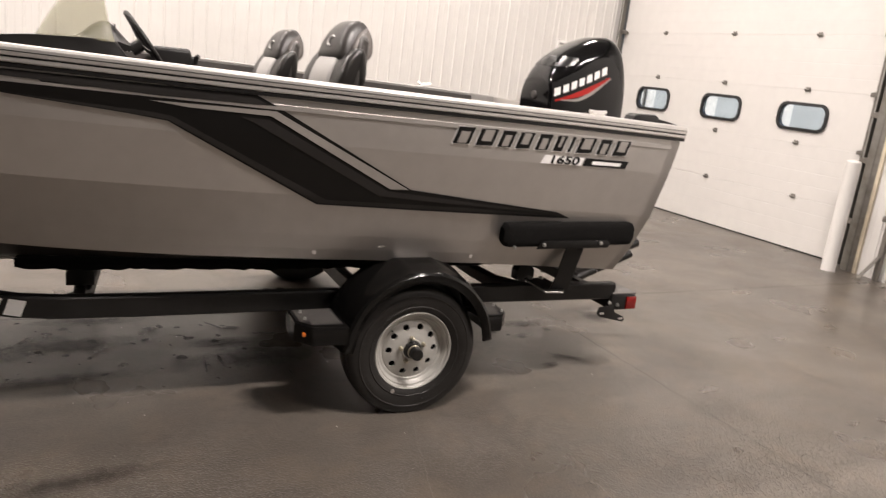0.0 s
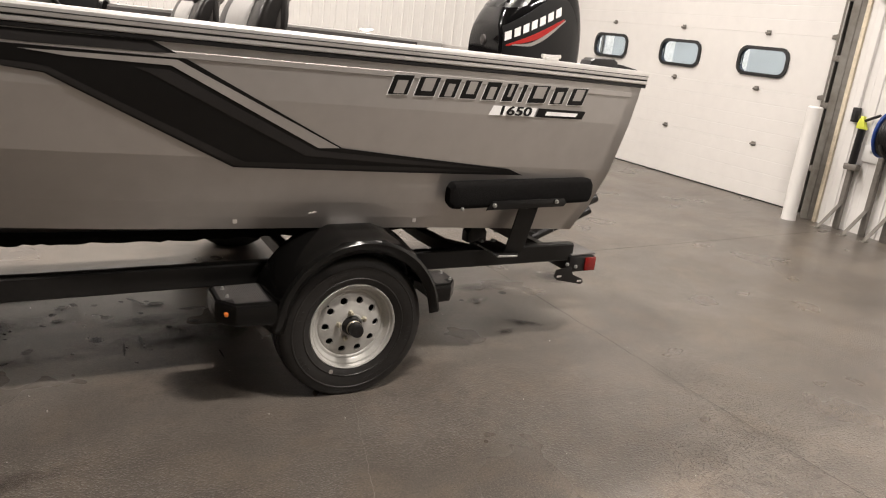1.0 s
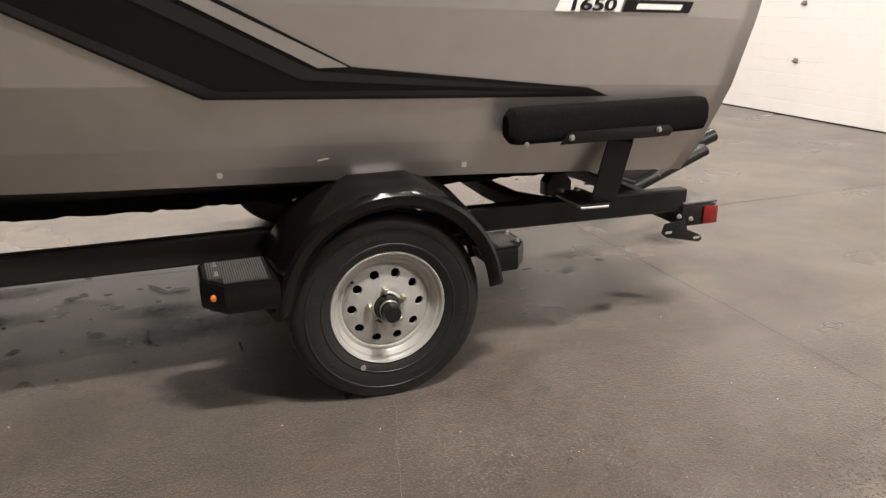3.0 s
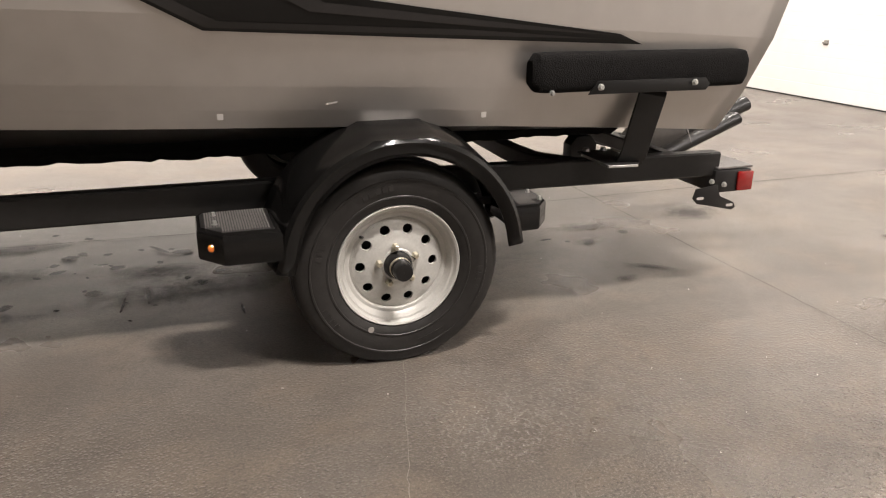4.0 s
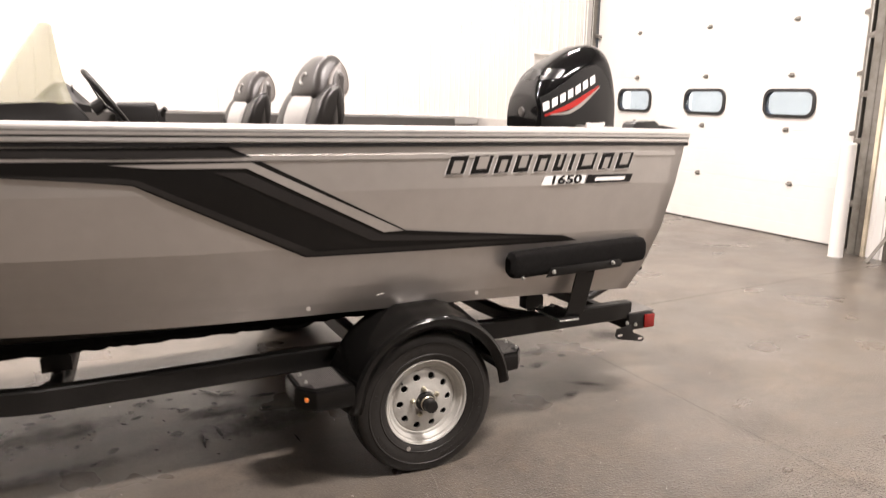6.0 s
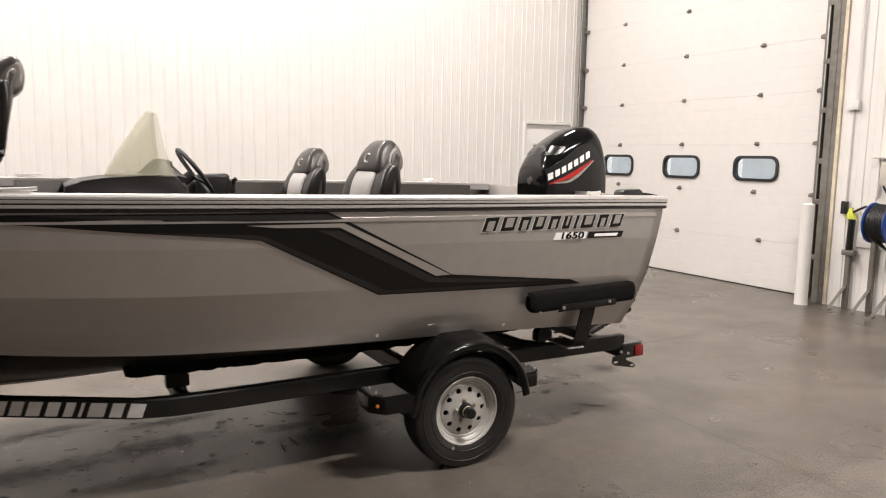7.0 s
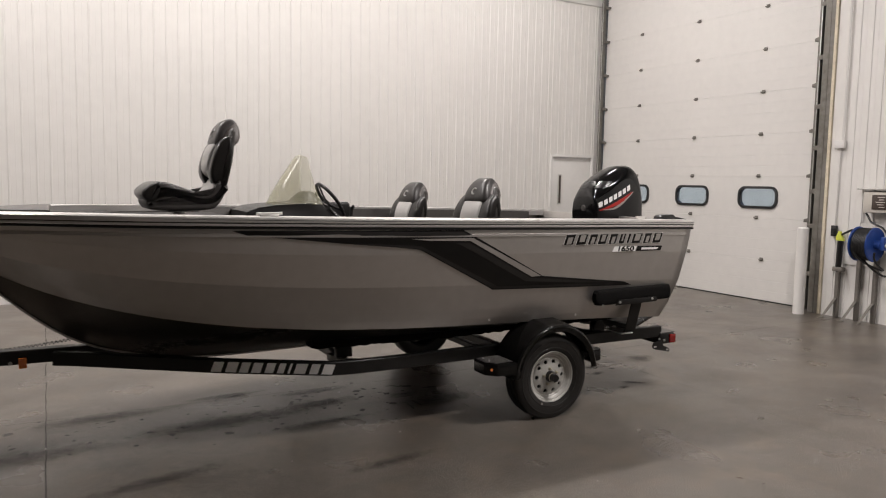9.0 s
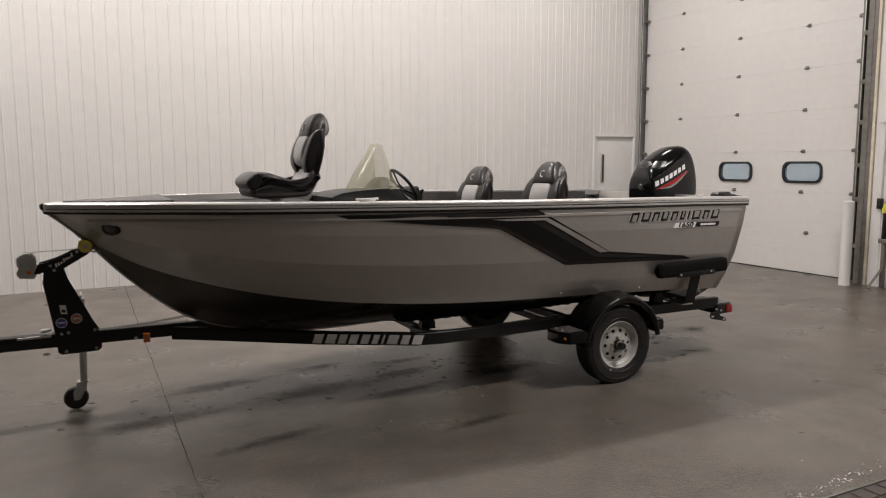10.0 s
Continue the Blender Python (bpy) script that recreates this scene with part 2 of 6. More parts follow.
GRAVEL = material("pale_yard_gravel", (0.24, 0.245, 0.25), 0.9, 0, 0.2, 1.2, 0.5, 30)
FAR_SIDING = material("pale_blue_grey_siding", (0.8, 0.77, 0.72), 0.6, 0, 0.2, 0.5, 0.05, 20)
FAR_RED = material("faded_red_doors", (0.5, 0.14, 0.14), 0.6, 0, 0.2, 1.0)
FAR_PALE = material("pale_doors", (0.42, 0.43, 0.42), 0.6, 0, 0.15, 1.0)
SCRATCH = material("pale_scratch", (0.24, 0.225, 0.2), 0.6, 0, 0.25, 30)
ROOF_LINER = material("pale_roof_liner", (0.42, 0.41, 0.395), 0.7, 0, 0.2, 1.0, 0.1, 20)
FAR_WALL = material("plain_grey", (0.2, 0.195, 0.185), 0.7, 0, 0.15, 1.0, 0.1, 30)


# ==== mesh helpers ====
BASE = {}


def thing(name, at, label, category, group="", m=None):
    """An empty at a thing's base; its parts are drawn in the coordinates of m."""
    ob = new(name)
    ob.empty_display_size = 0.1
    ob.matrix_basis = (m or Matrix()) @ Matrix.Translation(at)
    BASE[ob] = Vector(at)
    return tagged(ob, label, category, group)


SPREAD = 0.1


def spread(v):
    """The beam: the boat's and trailer's sides stand this far out from their middle."""
    return v + math.copysign(SPREAD, v) * min(max((abs(v) - 0.12) / 0.3, 0), 1)


def part(name, bm, mat, parent, label="", smooth=True, crisp=True):
    """One mesh object from a bmesh, under a thing or a part."""
    base = BASE.get(parent)
    top = parent
    while top is not None and top.parent:
        top = top.parent
    if top is not None and top.name in ("fishing_boat", "boat_trailer"):
        for w in bm.verts:
            w.co.y = spread(w.co.y)
    if base is not None:
        bmesh.ops.translate(bm, vec=-base, verts=bm.verts)
    bmesh.ops.recalc_face_normals(bm, faces=bm.faces)
    me = bpy.data.meshes.new(name)
    bm.to_mesh(me)
    bm.free()
    me.materials.append(mat)
    if smooth:
        me.polygons.foreach_set("use_smooth", [True] * len(me.polygons))
        if crisp:
            me.set_sharp_from_angle(angle=radians(32))
    ob = new(name, me)
    ob.parent = parent
    if base is not None:
        BASE[ob] = base
    if label:
        tagged(ob, label)
    return ob


def setting(name, bm, mat, label, category, smooth=False):
    ob = part(name, bm, mat, None, smooth=smooth)
    return tagged(ob, label, category, kind="structure")


def box(lo, hi, bevel=0.0, bm=None, segments=2):
    bm = bm or bmesh.new()
    m = Matrix.Translation([(a + b) / 2 for a, b in zip(lo, hi)]) @ Matrix.Diagonal([max(b - a, 1e-4) for a, b in zip(lo, hi)] + [1])
    made = bmesh.ops.create_cube(bm, size=1, matrix=m)
    if bevel:
        edges = list({e for v in made["verts"] for e in v.link_edges})
        bmesh.ops.bevel(bm, geom=edges, offset=bevel, segments=segments, profile=0.5, affect="EDGES")
    return bm


def skin(rings, closed=True, caps=True, bm=None):
    """A surface through rings of points."""
    bm = bm or bmesh.new()
    vs = [[bm.verts.new(p) for p in ring] for ring in rings]
    n = len(rings[0])
    for a, b in zip(vs, vs[1:]):
        for i in range(n if closed else n - 1):
            j = (i + 1) % n
            bm.faces.new((a[i], a[j], b[j], b[i]))
    if caps and closed:
        bm.faces.new(vs[0][::-1])
        bm.faces.new(vs[-1])
    return bm


def sweep(path, profile, up=(0, 0, 1), bm=None, scale=None, caps=True):
    """A profile (side, up) carried along a path."""
    path = [Vector(p) for p in path]
    up = Vector(up)
    rings = []
    for i, p in enumerate(path):
        a = (p - path[i - 1]).normalized() if i else (path[1] - p).normalized()
        b = (path[i + 1] - p).normalized() if i < len(path) - 1 else a
        t = (a + b).normalized()
        side = t.cross(up).normalized()
        rise = side.cross(t)
        k = 1 / max(math.sqrt((1 + a.dot(b)) / 2), 0.5)
        s = scale[i] if scale else 1
        rings.append([p + side * (x * s * k) + rise * (y * s) for x, y in profile])
    return skin(rings, True, caps, bm)


def ring2(r, n=12, ry=None):
    return [(r * math.cos(2 * math.pi * i / n), (ry or r) * math.sin(2 * math.pi * i / n)) for i in range(n)]


def rect2(w, h, c=0.006):
    """A tube's section with small rounded corners."""
    x, y = w / 2, h / 2
    return [(x - c, -y), (x, -y + c), (x, y - c), (x - c, y), (-x + c, y), (-x, y - c), (-x, -y + c), (-x + c, -y)]


def tube(path, r, n=10, bm=None, up=(0, 0, 1)):
    return sweep(path, ring2(r, n), up, bm)


def lathe(profile, centre, axis="y", n=48, bm=None, closed=False):
    """A profile of (radius, along) turned about an axis."""
    rings = []
    for i in range(n):
        a = 2 * math.pi * i / n
        c, s = math.cos(a), math.sin(a)
        if axis == "y":
            rings.append([(centre[0] + r * c, centre[1] + h, centre[2] + r * s) for r, h in profile])
        elif axis == "z":
            rings.append([(centre[0] + r * c, centre[1] + r * s, centre[2] + h) for r, h in profile])
        else:
            rings.append([(centre[0] + h, centre[1] + r * c, centre[2] + r * s) for r, h in profile])
    rings.append(rings[0])
    bm = skin(rings, closed, False, bm)
    bmesh.ops.remove_doubles(bm, verts=bm.verts, dist=1e-5)
    return bm


def slab(outline, lo, hi, axis="y", bevel=0.0, bm=None):
    """A flat outline given thickness along an axis: (a, b) are the other two axes in order."""
    bm = bm or bmesh.new()

    def place(a, b, c):
        return {"y": (a, c, b), "z": (a, b, c), "x": (c, a, b)}[axis]
    low = [bm.verts.new(place(a, b, lo)) for a, b in outline]
    top = [bm.verts.new(place(a, b, hi)) for a, b in outline]
    n = len(outline)
    made = [bm.faces.new(low[::-1]), bm.faces.new(top)]
    made += [bm.faces.new((low[i], low[(i + 1) % n], top[(i + 1) % n], top[i])) for i in range(n)]
    if bevel:
        edges = [e for f in made[:2] for e in f.edges]
        bmesh.ops.bevel(bm, geom=edges, offset=bevel, segments=2, profile=0.5, affect="EDGES")
    return bm


def rounded(w, h, r, n=5):
    """A rounded rectangle about its middle."""
    pts = []
    for cx, cy, a0 in ((w / 2 - r, h / 2 - r, 0), (-w / 2 + r, h / 2 - r, 90), (-w / 2 + r, -h / 2 + r, 180), (w / 2 - r, -h / 2 + r, 270)):
        for i in range(n + 1):
            a = radians(a0 + 90 * i / n)
            pts.append((cx + r * math.cos(a), cy + r * math.sin(a)))
    return pts


# ==== the building ====
WALL_X, WALL_Y, BACK_X, BACK_Y, TOP = 7.265, 9.56, -22.0, -8.0, 7.5
EAST_X = 7.05
DOOR_Y0, DOOR_Y1, DOOR_H = 5.15, 9.44, 5.48
bm = bmesh.new()
box((BACK_X - 0.3, BACK_Y - 0.3, -0.2), (WALL_X + 0.9, WALL_Y + 0.3, 0), bm=bm)
floor = setting("floor", bm, CONCRETE, "grey-brown sealed concrete workshop floor with stains", "floor")
bm = box((WALL_X + 0.9, -300, -0.25), (600, 300, -0.05))
setting("ground", bm, GRAVEL, "grey yard outside the overhead door", "ground")


def strip(name, path, width, mat, z=0.003):
    """A thin saw-cut or crack in the floor, slightly ragged."""
    bm = bmesh.new()
    rows = []
    for i, (x, y) in enumerate(path):
        x1, y1 = path[min(i + 1, len(path) - 1)]
        x0, y0 = path[max(i - 1, 0)]
        d = Vector((x1 - x0, y1 - y0, 0)).normalized()
        nrm = Vector((-d.y, d.x, 0))
        w = width * random.uniform(0.6, 1.3) / 2
        jit = nrm * random.uniform(-0.004, 0.004)
        p = Vector((x, y, z)) + jit
        rows.append((bm.verts.new(p + nrm * w), bm.verts.new(p - nrm * w)))
    for a, b in zip(rows, rows[1:]):
        bm.faces.new((a[0], a[1], b[1], b[0]))
    return part(name, bm, mat, floor, smooth=False)


def line(x0, y0, x1, y1, n=60):
    return [(x0 + (x1 - x0) * i / n, y0 + (y1 - y0) * i / n) for i in range(n + 1)]


strip("joint", line(2.47, -5.9, 2.7, 9.5, 120), 0.003, JOINT)
strip("joint", line(-2.25, -5.9, -1.96, 9.5, 120), 0.006, JOINT)
strip("joint", line(-8.9, 4.42, 0.6, 4.24, 90) + line(0.7, 4.24, 7.0, 4.5, 60), 0.0045, JOINT, 0.0035)
strip("scratch", line(1.08, 2.84, 0.86, 2.1, 40), 0.0016, SCRATCH)


def panel_wall(along, lo, hi, z0, z1, at, face, name, label, pitch=0.158):
    """Ribbed steel liner: flat pans with raised ribs. along: 'x' or 'y'; face: the way it faces."""
    bm = bmesh.new()
    prof = []
    s = lo
    while s < hi:
        for ds, d in ((0, 0), (0.006, 0.009), (0.02, 0.009), (0.026, 0), (0.09, 0), (0.093, 0.0016), (0.1, 0.0016), (0.103, 0)):
            if s + ds < hi:
                prof.append((s + ds, d))
        s += pitch
    prof.append((hi, 0))
    low, top, blow, btop = [], [], [], []
    for s, d in prof:
        for rows, z, dd in ((low, z0, d), (top, z1, d), (blow, z0, -0.15), (btop, z1, -0.15)):
            q = at + face * dd
            rows.append(bm.verts.new((s, q, z) if along == "x" else (q, s, z)))
    for i in range(len(prof) - 1):
        bm.faces.new((low[i], low[i + 1], top[i + 1], top[i]))
        bm.faces.new((blow[i], blow[i + 1], btop[i + 1], btop[i]))
        bm.faces.new((top[i], top[i + 1], btop[i + 1], btop[i]))
    for i in (0, -1):
        bm.faces.new((low[i], top[i], btop[i], blow[i]))
    return setting(name, bm, WALL_WHITE, label, "wall")


RIB_TOP = 4.95
MAN_X0, MAN_X1, MAN_H = 6.12, 7.12, 2.2
panel_wall("x", -22.09, MAN_X0, 0, RIB_TOP, WALL_Y, -1, "wall_north", "white ribbed steel liner wall")
panel_wall("x", MAN_X0, MAN_X1, MAN_H, RIB_TOP, WALL_Y, -1, "wall_north_over_door", "white ribbed steel liner above the side door")
panel_wall("x", MAN_X1, WALL_X + 0.3, 0, RIB_TOP, WALL_Y, -1, "wall_north_end", "white ribbed steel liner beside the side door")
setting("wall_north_upper", box((BACK_X, WALL_Y + 0.02, RIB_TOP), (WALL_X + 0.3, WALL_Y + 0.17, TOP)), PLAIN_WHITE, "flat white upper wall", "wall")
setting("trim_north", box((BACK_X, WALL_Y - 0.02, RIB_TOP - 0.03), (WALL_X, WALL_Y + 0.02, RIB_TOP + 0.03), 0.006), PLAIN_WHITE, "white cap trim on the ribbed liner", "trim")
panel_wall("y", BACK_Y, 4.79, 0, TOP, EAST_X, -1, "wall_east", "white ribbed steel wall beside the overhead door")
setting("wall_east_over_door", box((WALL_X - 0.05, DOOR_Y0 - 0.1, DOOR_H), (WALL_X + 0.2, WALL_Y + 0.2, TOP)), PLAIN_WHITE, "white wall over the overhead door", "wall")
# unseen walls and ceiling: grey darkens the hull's reflections, pale overhead adds bounce
setting("wall_south", box((BACK_X, BACK_Y - 0.2, 0), (WALL_X, BACK_Y, TOP)), FAR_WALL, "unseen plain grey wall closing the room", "wall")
setting("wall_west", box((BACK_X - 0.2, BACK_Y, 0), (BACK_X, WALL_Y, TOP)), FAR_WALL, "unseen plain grey wall closing the room", "wall")
setting("ceiling", box((BACK_X - 0.2, BACK_Y - 0.2, TOP), (WALL_X + 0.3, WALL_Y + 0.3, TOP + 0.2)), ROOF_LINER, "unseen pale grey ceiling", "ceiling")

# ceiling lamps, all out of view, the added fill at x 4.6 among them
for x, y, lamp_z, share in LAMP_PLACES:
    lamp_data = bpy.data.lights.new("lamp", "AREA")
    lamp_data.shape, lamp_data.size, lamp_data.size_y, lamp_data.energy = "RECTANGLE", 1.2, 0.3, LAMP_POWER * share
    lamp_data.color = (1.0, 0.91, 0.86)
    lt = thing("ceiling_light", (x, y, lamp_z), "unseen white strip light fixture hung below the ceiling", "lamp", "ceiling lights")
    part("housing", box((x - 0.64, y - 0.18, lamp_z), (x + 0.64, y + 0.18, lamp_z + 0.08), 0.01), PLAIN_WHITE, lt)
    part("diffuser", box((x - 0.6, y - 0.15, lamp_z - 0.012), (x + 0.6, y + 0.15, lamp_z - 0.002), 0.004), LAMP_FACE, lt)
    part("hanger", box((x - 0.01, y - 0.01, lamp_z + 0.08), (x + 0.01, y + 0.01, TOP)), ZINC, lt)
    lo = new("lamp_light", lamp_data)
    lo.parent = lt
    lo.matrix_basis = Matrix.Translation((0, 0, -0.03))


# the overhead door: sections with grooves, three windows, hinges
SECTION = 0.61
WIN_ROW = 2
WINDOWS = [(y, 1.52) for y in (8.56, 7.27, 6.03)]
door = thing("overhead_door", (WALL_X, (DOOR_Y0 + DOOR_Y1) / 2, 0), "white sectional overhead door with three small windows", "garage door")
for i in range(9):
    z0, z1 = i * SECTION + (0.012 if i == 0 else 0.0), (i + 1) * SECTION
    if i == WIN_ROW:
        bm = bmesh.new()
        edges = [DOOR_Y0]
        for y, z in sorted(WINDOWS):
            edges += [y - 0.305, y + 0.305]
        edges.append(DOOR_Y1)
        for a, b in zip(edges[::2], edges[1::2]):
            box((WALL_X, a, z0), (WALL_X + 0.05, b, z1), bm=bm)
        for y, z in WINDOWS:
            box((WALL_X, y - 0.305, z0), (WALL_X + 0.05, y + 0.305, z - 0.128), bm=bm)
            box((WALL_X, y - 0.305, z + 0.128), (WALL_X + 0.05, y + 0.305, z1), bm=bm)
    else:
        bm = bmesh.new()
        n = 4
        h = (z1 - z0) / n
        rings = []
        rings.append((0.0025, z0))
        for k in range(n):
            rings += [(0.0, z0 + k * h + 0.004), (0.0, z0 + (k + 1) * h - 0.006), (0.0022, z0 + (k + 1) * h - 0.001)]
        prof = [(WALL_X + d, z) for d, z in rings] + [(WALL_X + 0.05, z1 - 0.001), (WALL_X + 0.05, z0)]
        skin([[(x, yy, z) for x, z in prof] for yy in (DOOR_Y0, DOOR_Y1)], True, True, bm)
    part("panel", bm, DOOR_WHITE, door, smooth=False)
for y, z in WINDOWS:
    out, inn = rounded(0.68, 0.325, 0.115, 7), rounded(0.605, 0.252, 0.085, 7)
    bm = bmesh.new()
    rows = []
    for pts, d in ((out, -0.006), (out, -0.02), (inn, -0.024), (inn, 0.04)):
        rows.append([(WALL_X + d, y + a, z + b) for a, b in pts])
    skin(rows, True, False, bm)
    win = part("window_frame", bm, GASKET, door, "black rubber window frame")
    part("pane", slab([(y + a * 0.995, z + b * 0.995) for a, b in inn], WALL_X + 0.012, WALL_X + 0.02, "x"), CLEAR, win).visible_shadow = False
for column in (8.532, 7.277, 6.031):
    for i in range(1, 9):
        z = i * SECTION
        y = 5.908 if i == 1 and column < 6.5 else column
        bm = box((WALL_X - 0.012, y - 0.028, z - 0.022), (WALL_X, y + 0.028, z + 0.03), 0.004)
        tube([(WALL_X - 0.016, y - 0.036, z), (WALL_X - 0.016, y + 0.036, z)], 0.011, 8, bm)
        part("hinge", bm, HINGE, door)
for y, sgn in ((DOOR_Y0 + 0.03, 1), (DOOR_Y1 - 0.03, -1)):
    for i in range(1, 9):
        z = i * SECTION
        bm = slab([(y - sgn * 0.06, z - 0.02), (y + sgn * 0.05, z - 0.02), (y + sgn * 0.05, z + 0.02), (y - sgn * 0.06, z + 0.05)], WALL_X - 0.06, WALL_X - 0.002, "x", 0.004)
        part("end_hinge", bm, HINGE, door)
part("bottom_seal", box((WALL_X - 0.004, DOOR_Y0, 0.001), (WALL_X + 0.045, DOOR_Y1, 0.014)), GASKET, door)
# tracks and steel jambs
for y0, y1, name in ((DOOR_Y0 - 0.05, DOOR_Y0 - 0.01, "right"), (DOOR_Y1 + 0.01, DOOR_Y1 + 0.05, "left")):
    bm = bmesh.new()
    box((WALL_X - 0.11, y0, 0.02), (WALL_X - 0.035, y1, DOOR_H + 0.3), 0.004, bm)
    part("track", bm, GALV, door)
    part("track_lip", box((WALL_X - 0.118, y0 - 0.006, 0.3), (WALL_X - 0.108, y0 + 0.008, DOOR_H + 0.3), 0.002), ZINC, door)
setting("door_jamb_1", box((WALL_X - 0.22, 4.835, 0), (WALL_X + 0.05, 4.985, TOP), 0.004), GALV, "galvanised steel jamb of the overhead door, rusty at the base", "door jamb")
setting("door_jamb_3", box((WALL_X - 0.07, 4.988, 0), (WALL_X + 0.05, DOOR_Y0 - 0.06, TOP), 0.003), HINGE, "dark steel return behind the door track", "door jamb")
for z in (0.5, 1.15, 1.62, 2.2, 2.75, 3.4, 4.1, 4.8):
    part("track_bracket", slab([(4.99, z - 0.03), (DOOR_Y0 - 0.02, z - 0.02), (DOOR_Y0 - 0.02, z + 0.03), (4.99, z + 0.05)], WALL_X - 0.125, WALL_X - 0.112, "x", 0.002), HINGE, door)
setting("door_jamb_2", box((WALL_X - 0.02, DOOR_Y1 + 0.06, 0), (WALL_X + 0.05, WALL_Y - 0.004, TOP), 0.004), GALV, "galvanised steel jamb of the overhead door", "door jamb")
setting("trim_jamb", box((WALL_X - 0.226, 4.9, 0), (WALL_X - 0.2185, 4.91, TOP), 0.002), GALV, "raised steel fold running up the jamb", "trim")
setting("trim_east", box((WALL_X - 0.24, 4.794, 0), (WALL_X - 0.2, 4.831, TOP)), WOOD_TRIM, "bare wooden edge trim beside the jamb", "trim")

# bollard beside the door
bol = thing("bollard", (6.79, 4.937, 0), "white painted round steel bollard beside the overhead door", "bollard")
part("post", lathe([(0.001, 1.15), (0.058, 1.15), (0.071, 1.137), (0.071, 0.02), (0.074, 0.0)], (6.79, 4.937, 0), "z", 28), DOOR_WHITE, bol)

# side door in the north wall
sd = thing("side_door", ((MAN_X0 + MAN_X1) / 2, WALL_Y, 0), "closed white steel side door with a narrow glass slot", "door")
bm = bmesh.new()
for lo, hi in (((MAN_X0, WALL_Y - 0.03, 0), (MAN_X0 + 0.05, WALL_Y + 0.12, MAN_H)), ((MAN_X1 - 0.05, WALL_Y - 0.03, 0), (MAN_X1, WALL_Y + 0.12, MAN_H)), ((MAN_X0 + 0.05, WALL_Y - 0.03, MAN_H - 0.05), (MAN_X1 - 0.05, WALL_Y + 0.12, MAN_H))):
    box(lo, hi, 0.004, bm)
part("frame", bm, PLAIN_WHITE, sd)
leaf = part("leaf", box((MAN_X0 + 0.055, WALL_Y + 0.01, 0.01), (MAN_X1 - 0.055, WALL_Y + 0.055, MAN_H - 0.055), 0.003), PLAIN_WHITE, sd)
part("slot_frame", box((MAN_X0 + 0.2, WALL_Y - 0.004, 1.3), (MAN_X0 + 0.28, WALL_Y + 0.009, 1.84), 0.004), ZINC, leaf)
part("slot_glass", box((MAN_X0 + 0.222, WALL_Y - 0.007, 1.32), (MAN_X0 + 0.262, WALL_Y - 0.004, 1.82)), DARK_FACE, leaf)


# ==== the boat and its trailer ====
def curve(xs, ys):
    """A smooth curve through the points, as a function."""
    n = len(xs)
    d = [(ys[i + 1] - ys[i]) / (xs[i + 1] - xs[i]) for i in range(n - 1)]
    m = [d[0]] + [0 if d[i - 1] * d[i] <= 0 else 2 * d[i - 1] * d[i] / (d[i - 1] + d[i]) for i in range(1, n - 1)] + [d[-1]]

    def at(x):
        x = min(max(x, xs[0]), xs[-1])
        i = min(max(sum(1 for v in xs if v <= x) - 1, 0), n - 2)
        h = xs[i + 1] - xs[i]
        t = (x - xs[i]) / h
        return ((2 * t ** 3 - 3 * t ** 2 + 1) * ys[i] + (t ** 3 - 2 * t ** 2 + t) * h * m[i]
                + (3 * t ** 2 - 2 * t ** 3) * ys[i + 1] + (t ** 3 - t ** 2) * h * m[i + 1])
    return at


# the hull's lines along its length (metres from the axle, bow at minus)
BOW, STERN = -3.85, 1.375
sheer_b = curve([-3.85, -3.66, -3.37, -3.0, -2.5, -2.0, -1.4, -0.7, 0, 0.7, 1.375], [0.02, 0.2, 0.43, 0.65, 0.83, 0.93, 0.99, 1.01, 1.0, 0.96, 0.91])
sheer_z = curve([-3.85, -3.4, -2.5, -1.4, -0.7, 0, 0.7, 1.375], [1.498, 1.5, 1.48, 1.447, 1.424, 1.402, 1.38, 1.354])
keel_z = curve([-3.85, -3.72, -3.58, -3.467, -3.35, -3.23, -3.125, -2.98, -2.82, -2.62, -2.43, -2.2, -1.9, -1.5, 0, 1.375], [1.46, 1.343, 1.197, 1.064, 0.944, 0.833, 0.745, 0.651, 0.583, 0.527, 0.488, 0.463, 0.456, 0.459, 0.475, 0.5])
chine_b = curve([-3.85, -3.5, -3.3, -3.0, -2.5, -2.0, -1.4, -0.7, 0, 0.7, 1.375], [0.012, 0.03, 0.15, 0.35, 0.575, 0.715, 0.805, 0.845, 0.85, 0.825, 0.785])
chine_z = curve([-3.85, -3.5, -3.3, -3.0, -2.5, -2.0, -1.4, -0.7, 0, 0.7, 1.375], [1.47, 1.17, 1.07, 0.975, 0.86, 0.788, 0.735, 0.7, 0.672, 0.633, 0.592])
KNUCKLES = [(0, 0), (0.07, 0.15), (0.16, 0.31), (0.4, 0.68), (0.69, 0.93), (0.865, 1.0), (1, 0.985)]


def hull_v(u, z):
    """Half-breadth of the hull's side at length u and height z."""
    zc, zs = chine_z(u), sheer_z(u)
    f = min(max((z - zc) / max(zs - zc, 0.02), 0), 1.05)
    for (f0, g0), (f1, g1) in zip(KNUCKLES, KNUCKLES[1:]):
        if f <= f1 or f1 == 1:
            g = g0 + (g1 - g0) * (f - f0) / (f1 - f0)
            break
    return chine_b(u) + (sheer_b(u) - chine_b(u)) * g


RIG = pose(1.125, 3.9425, 0, 0, -1.179, -1.363)


